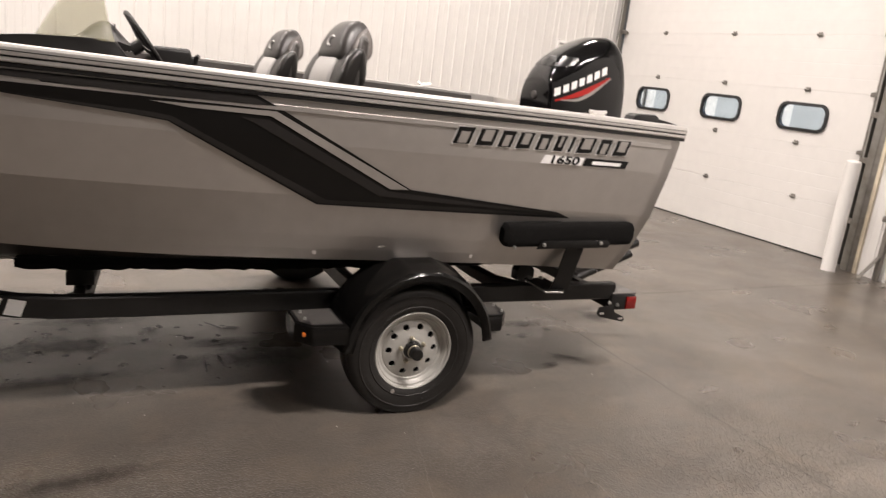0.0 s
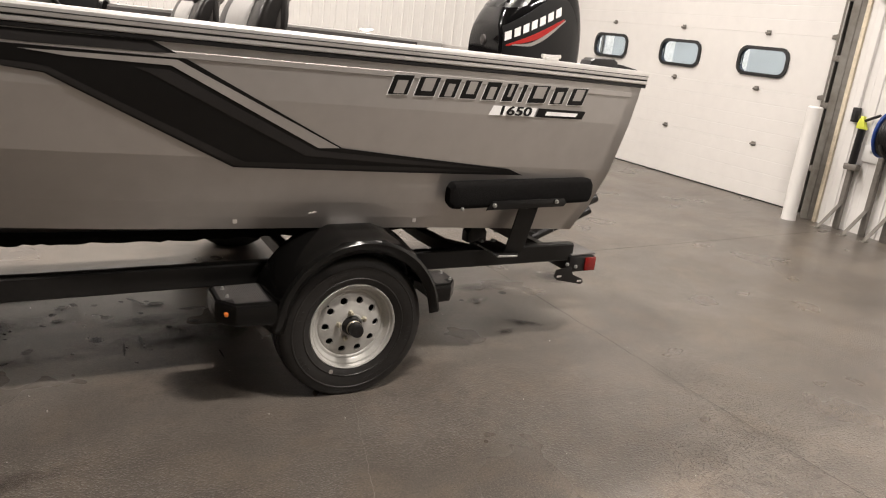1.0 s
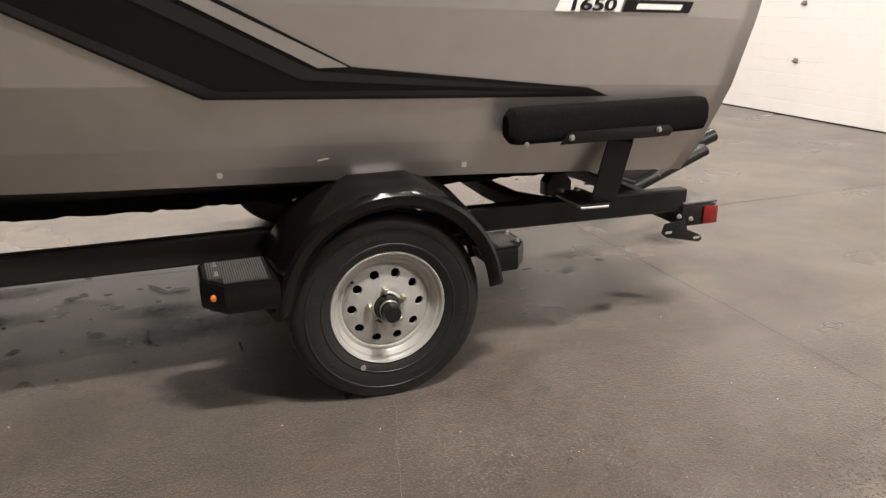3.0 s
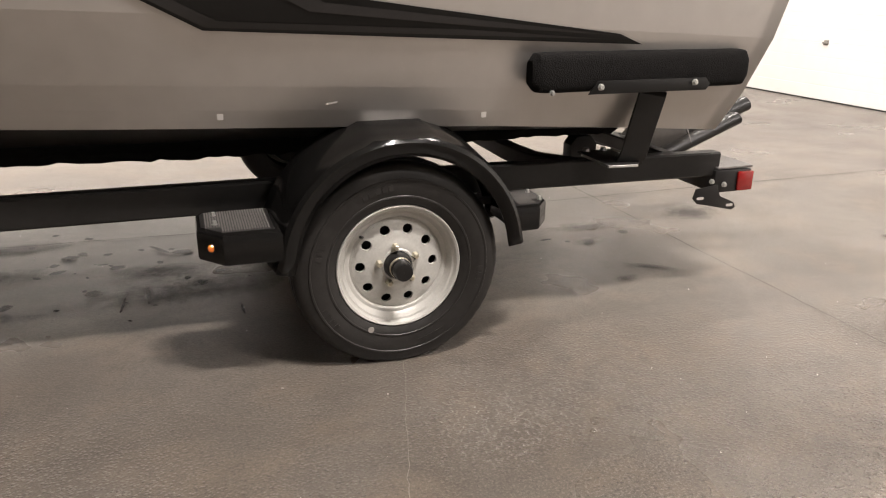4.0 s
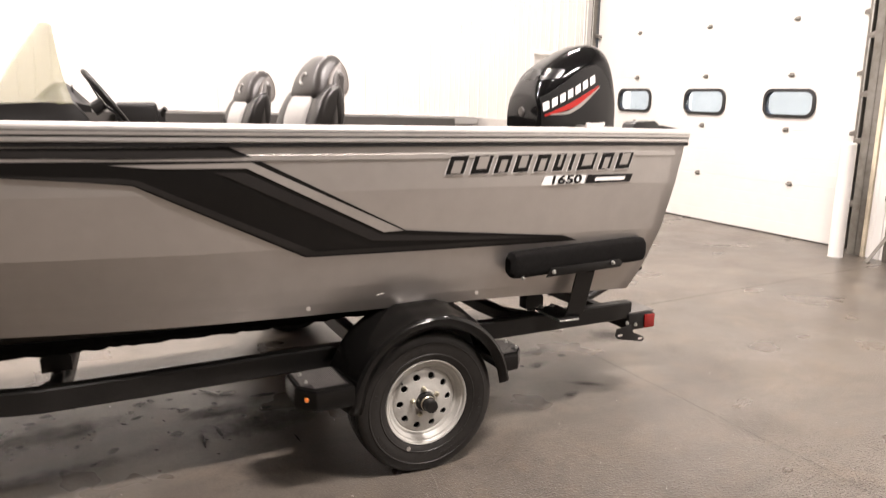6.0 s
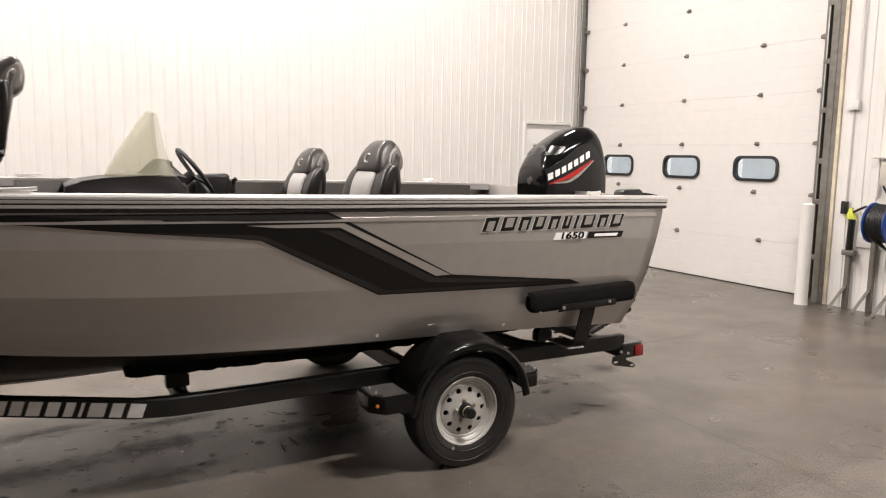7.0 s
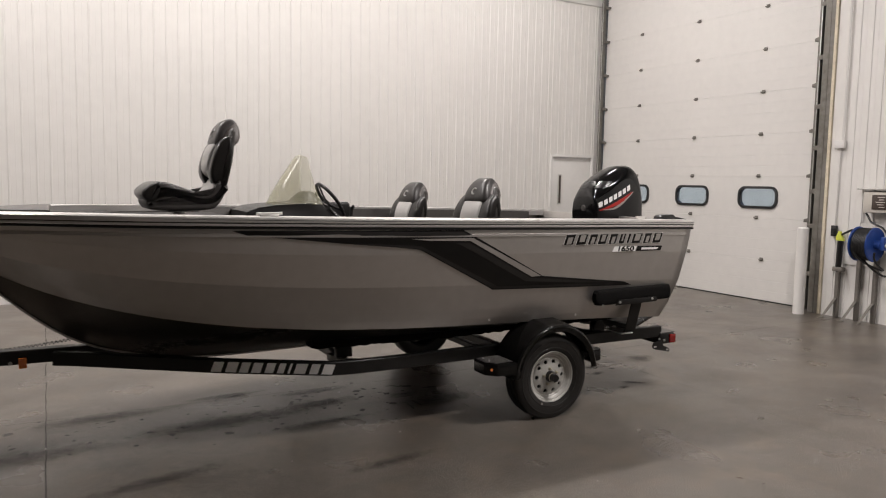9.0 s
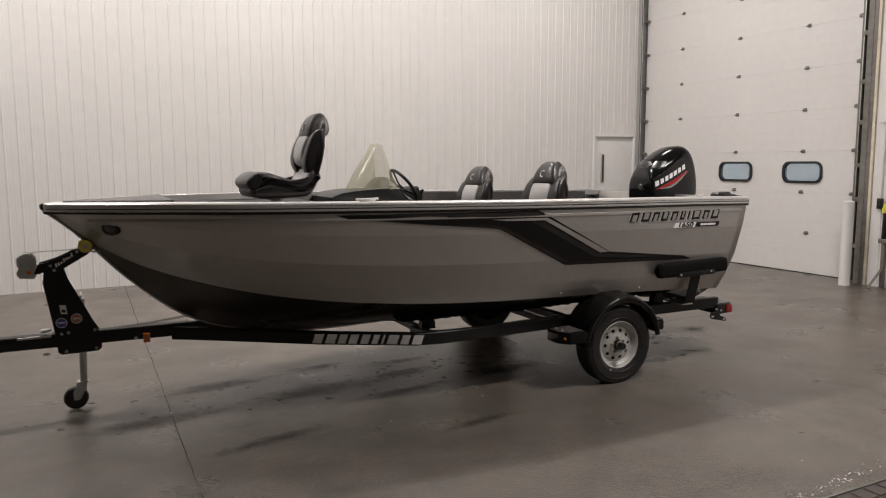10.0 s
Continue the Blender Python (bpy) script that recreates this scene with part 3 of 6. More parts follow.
rake = curve([0.0, 0.16, 0.28, 0.39, 0.55, 0.66, 0.72, 0.77, 0.9], [0.0, 0.03, 0.055, 0.08, 0.112, 0.155, 0.185, 0.213, 0.27])


def stern(u, z):
    """The raked transom draws the after body forward towards the bottom."""
    k = min(max((u - 0.3) / (STERN - 0.3), 0), 1)
    return u - k * rake(max(1.37 - z, 0))


def station(u, inset=0.0, floor_z=None):
    """Half a section from sheer to keel."""
    zc, zs = chine_z(u), sheer_z(u)
    pts = []
    for f, g in reversed(KNUCKLES):
        z = zc + f * (zs - zc)
        uu = stern(u, z)
        pts.append((uu, hull_v(uu, z) - inset, z))
    zk = min(keel_z(u), zc - 0.001)
    for k in (0.66, 0.33, 0.0):
        z = zk + (zc - zk) * k ** 1.15
        pts.append((stern(u, z), max(chine_b(u) * k - inset * (k > 0), 0.004), z + inset * 0.5))
    return pts


boat = thing("fishing_boat", (-1.2, 0, 0.48), "grey aluminium fishing boat with black graphics, resting on a trailer", "boat", m=RIG)
US = [BOW + (STERN - BOW) * i / 52 for i in range(53)]
bm = bmesh.new()
rings = []
for u in US:
    half = station(u)
    rings.append([(x, -y, z) for x, y, z in half] + [(x, y, z) for x, y, z in half[-2::-1]])
skin(rings, False, False, bm)
NK = len(KNUCKLES)
flip = len(rings[0]) - 1
bm.verts.index_update()
for e in bm.edges:
    i, j = (v.index % (flip + 1) for v in e.verts)
    if i == j and (i < NK or flip - i < NK or i == flip // 2):
        e.smooth = False
# faces below the chine take the darker second material
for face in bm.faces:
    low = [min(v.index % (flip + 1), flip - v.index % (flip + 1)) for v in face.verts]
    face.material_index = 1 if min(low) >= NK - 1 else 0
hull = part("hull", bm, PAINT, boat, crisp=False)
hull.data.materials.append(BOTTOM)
hull.modifiers.new("thickness", "SOLIDIFY").thickness = 0.006
# transom
bm = bmesh.new()
end = station(STERN)
ring = [(x, -y, z) for x, y, z in end] + [(x, y, z) for x, y, z in end[-2::-1]]
skin([ring, [(x - 0.04, y * 0.995, z) for x, y, z in ring]], True, True, bm)
part("transom", bm, PAINT, boat)


def sheer_path(side, drop=0.0, out=0.0, lo=BOW, hi=STERN, n=60):
    pts = []
    for i in range(n + 1):
        u = lo + (hi - lo) * i / n
        pts.append((u, side * (sheer_b(u) + out), sheer_z(u) - drop))
    return pts


for side in (-1, 1):
    prof = [(-0.01, -0.048), (0.012, -0.048), (0.016, -0.044), (0.016, -0.033), (0.011, -0.031), (0.011, -0.027), (0.018, -0.025), (0.02, -0.012), (0.018, 0.0), (0.01, 0.008), (-0.08, 0.01), (-0.086, 0.002), (-0.086, -0.006), (-0.01, -0.006)]
    rail = part("gunwale", sweep(sheer_path(side), [(-side * x, y) for x, y in prof]), ALUMINIUM, boat, "polished aluminium gunwale rail")
    part("rub_strip", sweep(sheer_path(side, 0.029, 0.0125), rect2(0.005, 0.0045, 0.001)), TRIM_BLACK, rail, "black rubber insert strip")
    part("lower_strip", sweep(sheer_path(side, 0.056, 0.005), rect2(0.014, 0.015, 0.003)), TRIM_BLACK, boat)
    part("inner_lip", sweep(sheer_path(side, 0.02, -0.0905), rect2(0.006, 0.05, 0.001)), ALUMINIUM if side > 0 else TRIM_BLACK, boat)
    part("upper_line", sweep(sheer_path(side, 0.0115, 0.0195), rect2(0.002, 0.003, 0.0005)), TRIM_BLACK, rail)
    part("spray_ridge", sweep([(u, side * (hull_v(u, sheer_z(u) - 0.1) + 0.002), sheer_z(u) - 0.1) for u in [-3.6 + 4.9 * i / 90 for i in range(91)]], rect2(0.004, 0.022, 0.0019)), PAINT, boat)
# decks and inner liners
bm = bmesh.new()
rows = []
for i in range(30):
    u = BOW + 0.06 + (1.9 - 0.06) * i / 29
    b = sheer_b(u) - 0.05
    rows.append([(u, -b, sheer_z(u) - 0.05), (u, b, sheer_z(u) - 0.05), (u, b, sheer_z(u) - 0.08), (u, -b, sheer_z(u) - 0.08)])
skin(rows, True, True, bm)
part("bow_deck", bm, DARK_CARPET, boat)
bm = bmesh.new()
rows = []
for i in range(30):
    u = -2.0 + 3.2 * i / 29
    b = hull_v(u, 0.82) - 0.07
    rows.append([(u, -b, 0.84), (u, b, 0.84), (u, b, 0.82), (u, -b, 0.82)])
skin(rows, True, True, bm)
part("cockpit_floor", bm, DARK_CARPET, boat)
for side in (-1, 1):
    bm = bmesh.new()
    rows = []
    for i in range(30):
        u = -2.05 + 3.2 * i / 29
        b = sheer_b(u)
        rows.append([(u, side * (b - 0.085), sheer_z(u) - 0.01), (u, side * (hull_v(u, 0.84) - 0.06), 0.84), (u, side * (hull_v(u, 0.84) - 0.08), 0.84), (u, side * (b - 0.10), sheer_z(u) - 0.01)])
    skin(rows, True, True, bm)
    part("side_liner", bm, GREY_VINYL, boat)
part("deck_step", box((-2.02, -0.7, 0.86), (-1.98, 0.7, 1.4)), DARK_CARPET, boat)
part("stern_deck", box((0.75, -0.8, 1.14), (1.22, 0.8, 1.18), 0.01), DARK_CARPET, boat)


def decal(name, outline, mat, lift, parent=None, label=""):
    """Thin vinyl on the hull's near side, from an outline in length and height."""
    bm = bmesh.new()
    bm.faces.new([bm.verts.new((u, 0, z)) for u, z in outline])
    us, zs = [u for u, z in outline], [z for u, z in outline]
    for axis, lo, hi, step in ((0, min(us), max(us), 0.06), (2, min(zs), max(zs), 0.02)):
        k = lo + step
        while k < hi:
            co, no = [0, 0, 0], [0, 0, 0]
            co[axis], no[axis] = k, 1
            bmesh.ops.bisect_plane(bm, geom=bm.verts[:] + bm.edges[:] + bm.faces[:], plane_co=co, plane_no=no)
            k += step
    for v in bm.verts:
        v.co.y = -hull_v(v.co.x, v.co.z) - lift
    return part(name, bm, mat, parent or boat, label)


G = [(-2.2, 1.398), (-0.76, 1.362), (-0.68, 1.323), (-0.101, 1.018), (0.678, 0.921), (0.763, 0.889), (-0.497, 0.946), (-1.066, 1.248), (-1.2, 1.266), (-1.56, 1.304), (-1.9, 1.345), (-2.11, 1.367)]
graphic = decal("side_graphic", G, BLACK_VINYL, 0.004, label="black angular vinyl graphic")
decal("graphic_inlay", [(-2.0, 1.392), (-1.1, 1.362), (-0.775, 1.355), (-0.712, 1.327), (-1.1, 1.334), (-1.7, 1.368)], CHARCOAL, 0.006, graphic)
decal("graphic_stripe", [(-1.13, 1.317), (-0.687, 1.308), (-0.112, 1.0185), (-0.195, 1.0185), (-0.706, 1.289), (-1.0, 1.301)], SILVER_VINYL, 0.0065, graphic, "silver stripe")
decal("graphic_shade", [(-0.816, 1.28), (-0.712, 1.275), (-0.204, 1.011), (0.671, 0.917), (0.2, 0.95), (-0.241, 0.989), (-0.769, 1.262)], CHARCOAL, 0.0065, graphic)
decal("graphic_edge", [(-1.6, 1.311), (-1.1, 1.275), (-1.05, 1.266), (-0.462, 0.968), (0.2, 0.94), (0.65, 0.906), (-0.492, 0.953), (-1.062, 1.252)], CHARCOAL, 0.0065, graphic)
# maker's name on the side: ten slanted blocks
LET = [(0.0, 0.085), (0.1, 0.09), (0.2, 0.075), (0.285, 0.08), (0.38, 0.075), (0.47, 0.06), (0.545, 0.03), (0.59, 0.095), (0.7, 0.075), (0.79, 0.09)]
L0, LS = 0.052, 1.1
for i, (a, w) in enumerate(LET):
    u0, u1 = L0 + a * LS, L0 + (a + w) * LS
    zt, zb = 1.298 - 0.026 * (u0 - L0), 1.227 - 0.026 * (u0 - L0)
    h, e = zt - zb, 0.0035
    u1 -= 0.012

    def lean(pts):
        return [(u + 0.024 * (z - zb) / h, z) for u, z in pts]
    edge = decal("name_block", lean([(u0 - e, zb - e), (u1 + e, zb - e), (u1 + e, zt + e), (u0 - e, zt + e)]), WHITE_VINYL, 0.004)
    decal("name_block_face", lean([(u0, zb), (u1, zb), (u1, zt), (u0, zt)]), BLACK_VINYL, 0.006, edge)
    if w > 0.05:
        s0, s1 = (zb + h * 0.26, zt - h * 0.05) if i % 2 else (zb + h * 0.05, zt - h * 0.26)
        decal("name_block_slot", lean([(u0 + 0.02, s0), (u1 - 0.018, s0), (u1 - 0.018, s1), (u0 + 0.02, s1)]), PAINT, 0.008, edge)
badge = decal("model_badge", [(0.517, 1.156), (0.752, 1.15), (0.765, 1.187), (0.538, 1.195)], WHITE_VINYL, 0.004, label="pale badge with the number 1650")
badge2 = decal("model_badge_dark", [(0.76, 1.15), (1.024, 1.142), (1.04, 1.177), (0.773, 1.187)], BLACK_VINYL, 0.004, label="black badge with a pale bar")
decal("badge_bar", [(0.81, 1.158), (0.985, 1.152), (0.995, 1.168), (0.817, 1.174)], WHITE_VINYL, 0.006, badge2)


def lettering(name, body, size, mat, parent, m, depth=0.001, stretch=1.0, shear=0.0):
    """Words in the built-in font, as a mesh."""
    cu = bpy.data.curves.new(name, "FONT")
    cu.body, cu.size, cu.extrude, cu.align_x, cu.align_y, cu.shear, cu.offset = body, size, depth, "CENTER", "CENTER", shear, 0.0012
    tmp = new(name, cu)
    me = bpy.data.meshes.new_from_object(tmp.evaluated_get(bpy.context.evaluated_depsgraph_get()))
    bpy.data.objects.remove(tmp)
    me.transform(Matrix.Translation(-BASE[parent]) @ m @ Matrix.Diagonal((stretch, 1, 1, 1)))
    me.materials.append(mat)
    ob = new(name, me)
    ob.parent = parent
    BASE[ob] = BASE[parent]
    return ob


lettering("number", "1650", 0.05, BLACK_VINYL, badge, pose(0.645, -hull_v(0.645, 1.172) - SPREAD - 0.0062, 1.172, 88, 1.6, 3.6), 0.0008, 1.75, 0.15)


# ==== trailer ====
trailer = thing("boat_trailer", (0, 0, 0), "black steel single-axle boat trailer carrying the boat", "trailer", m=RIG)


def mirrored(path, side):
    return [(u, side * v, z) for u, v, z in path]


def bolt(parent, at, axis="y", sign=-1, r=0.009, mat=None, name="bolt"):
    """A hexagonal bolt head with a washer."""
    prof = [(r * 1.35, 0), (r * 1.35, 0.002), (r, 0.002), (r, 0.009), (r * 0.8, 0.011), (0.0005, 0.011)]
    return part(name, lathe([(a, sign * h) for a, h in prof], at, axis, 6), mat or ZINC, parent)


RAIL_LINE = [(1.24, 0.72, 0.452), (0.4, 0.72, 0.465), (-1.1, 0.72, 0.472), (-1.42, 0.72, 0.477), (-1.58, 0.69, 0.48), (-2.3, 0.355, 0.51), (-3.12, 0.05, 0.562)]
RAIL = [tuple(a + (b - a) * k / 6 for a, b in zip(p, q)) for p, q in zip(RAIL_LINE, RAIL_LINE[1:]) for k in range(6)] + [RAIL_LINE[-1]]
rails = {}
for side in (-1, 1):
    rails[side] = part("side_rail", sweep(mirrored(RAIL, side), rect2(0.055, 0.088)), FRAME_BLACK, trailer)
part("tongue", sweep([(-3.0, 0, 0.578), (-4.95, 0, 0.618)], rect2(0.082, 0.088)), FRAME_BLACK, trailer)
part("rear_crossmember", sweep([(1.1, -0.69, 0.455), (1.1, 0.69, 0.455)], rect2(0.05, 0.055)), FRAME_BLACK, trailer)
part("front_crossmember", sweep([(-1.42, -0.68, 0.47), (-1.34, -0.42, 0.42), (-1.3, 0, 0.4), (-1.34, 0.42, 0.42), (-1.42, 0.68, 0.47)], rect2(0.05, 0.06)), FRAME_BLACK, trailer)
part("axle", sweep([(-0.1, -0.69, 0.4), (-0.1, 0, 0.395), (-0.1, 0.69, 0.4)], rect2(0.06, 0.06)), FRAME_BLACK, trailer)
part("bent_crossmember", sweep([(0.72, -0.7, 0.462), (0.65, -0.6, 0.462), (0.615, -0.5, 0.455), (0.6, -0.35, 0.455), (0.605, -0.2, 0.455), (0.61, 0, 0.455), (0.605, 0.2, 0.455), (0.6, 0.35, 0.455), (0.615, 0.5, 0.455), (0.65, 0.6, 0.462), (0.72, 0.7, 0.462)], rect2(0.06, 0.06)), FRAME_BLACK, trailer)
part("axle", sweep([(-0.03, -0.86, 0.292), (-0.03, 0.86, 0.292)], rect2(0.05, 0.05)), FRAME_BLACK, trailer)
for side in (-1, 1):
    sp = [(-0.42, side * 0.7, 0.4), (-0.25, side * 0.7, 0.35), (-0.03, side * 0.7, 0.325), (0.2, side * 0.7, 0.35), (0.36, side * 0.7, 0.4)]
    part("leaf_spring", sweep(sp, rect2(0.045, 0.022, 0.003)), FRAME_BLACK, trailer)


def rim_disc(c, o):
    """The wheel's disc, with a ring of ten round hand holes."""
    bm = bmesh.new()

    def dish(r):
        return 0.034 + 0.012 * math.exp(-((r - 0.085) / 0.035) ** 2)
    r0, r1, rh, hr = 0.085, 0.131, 0.108, 0.0145
    for k in range(10):
        a0, a1 = 2 * math.pi * (k - 0.5) / 10, 2 * math.pi * (k + 0.5) / 10
        am = (a0 + a1) / 2
        edge, hole = [], []
        n = 20
        for i in range(n):
            t = i / n * 4
            s = int(t)
            f = t - s
            a, r = [(a1, r0 + (r1 - r0) * f), (a1 + (a0 - a1) * f, r1), (a0, r1 + (r0 - r1) * f), (a0 + (a1 - a0) * f, r0)][s]
            edge.append((r, a))
        for r, a in edge:
            x, z = r * math.cos(a - am) - rh, r * math.sin(a - am)
            q = math.atan2(z, x)
            hx, hz = rh + hr * math.cos(q), hr * math.sin(q)
            hole.append((math.hypot(hx, hz), am + math.atan2(hz, hx)))
        vs = []
        for ring, push in ((edge, 0), (hole, 0.0), (hole, -0.012)):
            vs.append([bm.verts.new((c[0] + r * math.cos(a), c[1] + o * (dish(r) + push), c[2] + r * math.sin(a))) for r, a in ring])
        for ra, rb in zip(vs, vs[1:]):
            for i in range(n):
                j = (i + 1) % n
                bm.faces.new((ra[i], ra[j], rb[j], rb[i]))
    bmesh.ops.remove_doubles(bm, verts=bm.verts, dist=2e-5)
    inner = [(r0, dish(r0)), (0.074, 0.047), (0.066, 0.05), (0.05, 0.05), (0.046, 0.053), (0.042, 0.053), (0.042, 0.0)]
    lathe([(r, o * h) for r, h in inner], c, "y", 60, bm)
    outer = [(r1, dish(r1)), (0.138, 0.032), (0.143, 0.036), (0.152, 0.037), (0.156, 0.042), (0.159, 0.05), (0.163, 0.058), (0.169, 0.06), (0.174, 0.07), (0.18, 0.073), (0.183, 0.07), (0.183, 0.06), (0.17, 0.05), (0.15, 0.0), (0.15, -0.07)]
    lathe([(r, o * h) for r, h in outer], c, "y", 60, bm)
    return bm


def tyre_mesh(c, o):
    prof = [(0.182, 0.058), (0.185, 0.072), (0.196, 0.078), (0.206, 0.081), (0.2075, 0.083), (0.212, 0.083), (0.2135, 0.0815), (0.235, 0.086), (0.255, 0.086), (0.2565, 0.0875), (0.261, 0.0875), (0.2625, 0.085), (0.277, 0.082), (0.288, 0.078),
            (0.296, 0.072), (0.301, 0.064), (0.3025, 0.045), (0.3025, 0.041), (0.296, 0.04), (0.296, 0.034), (0.3035, 0.033), (0.305, 0.006), (0.298, 0.005), (0.298, -0.005), (0.305, -0.006), (0.3035, -0.033), (0.296, -0.034), (0.296, -0.04), (0.3025, -0.041), (0.301, -0.064), (0.294, -0.074), (0.277, -0.082), (0.235, -0.086), (0.2, -0.078), (0.182, -0.058)]
    bm = bmesh.new()
    rings = []
    n = 150
    for i in range(n):
        a = 2 * math.pi * i / n
        ring = []
        for r, h in prof:
            if i % 3 == 0 and r > 0.287 and abs(h) > 0.036:
                r -= 0.0012
            z = c[2] + r * math.sin(a)
            if z < 0.001:
                h *= 1.04
                z = 0.001
            ring.append((c[0] + r * math.cos(a), c[1] + o * h, z))
        rings.append(ring)
    rings.append(rings[0])
    skin(rings, False, False, bm)
    bmesh.ops.remove_doubles(bm, verts=bm.verts, dist=1e-5)
    return bm


for side in (-1, 1):
    o = side
    c = (-0.025, side * 0.918, 0.296)
    tyre = part("wheel", tyre_mesh(c, o), RUBBER, trailer, "black trailer tyre on a silver steel rim")
    for a0, r, n in ((96, 0.238, 5), (158, 0.238, 3), (205, 0.245, 4), (284, 0.24, 5), (340, 0.242, 4)):
        bm = bmesh.new()
        for k in range(n):
            bmesh.ops.create_cube(bm, size=1, matrix=pose(c[0], c[1] + o * 0.086, c[2], 0, -(a0 + 4.6 * k), 0) @ Matrix.Translation((r, 0, 0)) @ Matrix.Diagonal((0.016, 0.0024, 0.012, 1)))
        part("raised_mark", bm, RUBBER, tyre, smooth=False)
    part("rim", rim_disc(c, o), RIM, tyre, "silver painted steel rim with ten round holes")
    part("drum", lathe([(0.0005, -o * 0.004), (0.148, -o * 0.004), (0.148, -o * 0.06), (0.0005, -o * 0.06)], c, "y", 32), FRAME_BLACK, tyre)
    hub = [(0.041, 0.04), (0.04, 0.062), (0.036, 0.072), (0.03, 0.075), (0.03, 0.09), (0.027, 0.092), (0.027, 0.118), (0.024, 0.123), (0.018, 0.124), (0.0005, 0.122)]
    part("hub", lathe([(r, o * h) for r, h in hub], c, "y", 28), TRIM_BLACK, tyre, "black grease hub cap")
    part("hub_ring", lathe([(0.0305, o * 0.076), (0.032, o * 0.078), (0.032, o * 0.084), (0.0305, o * 0.086)], c, "y", 24), BRASS, tyre)
    for k in range(5):
        a = 2 * math.pi * (k + 0.35) / 5
        at = (c[0] + 0.057 * math.cos(a), c[1] + o * 0.05, c[2] + 0.057 * math.sin(a))
        prof = [(0.0105, 0), (0.0105, 0.012), (0.009, 0.017), (0.006, 0.02), (0.0005, 0.02)]
        part("lug_nut", lathe([(r, o * h) for r, h in prof], at, "y", 6), BRASS, tyre)
    a = radians(138)
    v0 = (c[0] + 0.128 * math.cos(a), c[1] + o * 0.03, c[2] + 0.128 * math.sin(a))
    part("valve", tube([v0, (v0[0] - 0.012, v0[1] + o * 0.03, v0[2] + 0.012), (v0[0] - 0.016, v0[1] + o * 0.042, v0[2] + 0.016)], 0.0045, 8), TRIM_BLACK, tyre)
    a = radians(243)
    part("tyre_mark", lathe([(0.009, o * 0.0835), (0.009, o * 0.0862), (0.0005, o * 0.0862)], (c[0] + 0.2 * math.cos(a), c[1], c[2] + 0.2 * math.sin(a)), "y", 14), SILVER_VINYL, tyre, "round pale sticker")
    # fender: an arched top with a flat crown and a rolled outer lip
    bm = bmesh.new()
    rings = []
    N = 36
    for i in range(N + 1):
        a = 9 + 163 * i / N
        d = abs(a - 90)
        flat = 1 / math.cos(radians(min(d, 16))) * math.cos(radians(16)) * 1.03 if d < 16 else 1.0
        ar = radians(a)
        cx, cz = c[0] + 0.012, 0.322
        dx, dz = math.cos(ar), math.sin(ar)
        row = []
        for v, r in ((1.036, 0.303), (1.04, 0.34), (1.034, 0.346), (1.03, 0.352), (1.015, 0.353), (0.985, 0.358), (0.965, 0.364), (0.8, 0.381), (0.775, 0.37), (0.77, 0.34)):
            k = flat if r > 0.35 else 1.0
            x, z = cx + dx * r * k, cz + dz * r * k
            row.append((x, side * v, z))
        rings.append(row)
    last = rings[-1]
    rings.append([(x - 0.012, y, z - 0.04) for x, y, z in last])
    first = rings[0]
    rings.insert(0, [(x + 0.006, y, z - 0.03) for x, y, z in first])
    skin(rings, False, False, bm)
    f = part("fender", bm, FENDER, trailer, "glossy black plastic fender with step pads")
    f.modifiers.new("thickness", "SOLIDIFY").thickness = 0.006
    for front in (True, False) if side < 0 else ():
        if front:
            plan = [(-0.35, 0.8), (-0.55, 0.8), (-0.562, 0.82), (-0.562, 0.955), (-0.5, 1.03), (-0.35, 1.035)]
            z0, z1 = 0.365, 0.452
        else:
            plan = [(0.33, 0.8), (0.445, 0.8), (0.458, 0.82), (0.458, 0.93), (0.41, 0.99), (0.33, 0.995)]
            z0, z1 = 0.362, 0.44
        bm = slab([(u, side * v) for u, v in plan], z0, z1, "z", 0.012)
        part("step", bm, FENDER, f, "black moulded step")
        mx, my = sum(u for u, v in plan) / 6, sum(v for u, v in plan) / 6
        top = [(mx + (u - mx) * 0.86, side * (my + (v - my) * 0.84)) for u, v in plan]
        part("tread_base", slab(top, z1 - 0.001, z1 + 0.002, "z"), FRAME_BLACK, f)
        bm = bmesh.new()
        lo, hi = min(u for u, v in top), max(u for u, v in top)
        w0, w1 = min(v for u, v in top), max(v for u, v in top)
        k = lo + 0.012
        while k < hi - 0.012:
            cut = 0.05 if (front and k < lo + 0.05) or (not front and k > hi - 0.05) else 0.008
            a, b = (w0 + cut, w1 - 0.008) if side < 0 else (w0 + 0.008, w1 - cut)
            box((k, a, z1 + 0.001), (k + 0.0035, b, z1 + 0.005), bm=bm)
            k += 0.0068
        part("tread", bm, STEP_TREAD, f, "ribbed grey tread plate", smooth=False)
        for du, dv in ((0.2, 0.2), (0.2, 0.75)):
            bolt(f, (lo + (hi - lo) * (du if front else 1 - du), side * (0.83 + 0.15 * dv), z1 + 0.004), "z", 1, 0.006, name="screw")
    if side < 0:
        part("marker_lamp", lathe([(0.01, 0.0), (0.01, -0.005), (0.007, -0.008), (0.0005, -0.009)], (-0.528, -0.995, 0.41), "y", 16), AMBER_LENS, f, "small amber marker lamp")
    part("fender_bracket", box((-0.4, min(side * 0.74, side * 0.8), 0.4), (0.36, max(side * 0.74, side * 0.8), 0.42)), FRAME_BLACK, trailer)

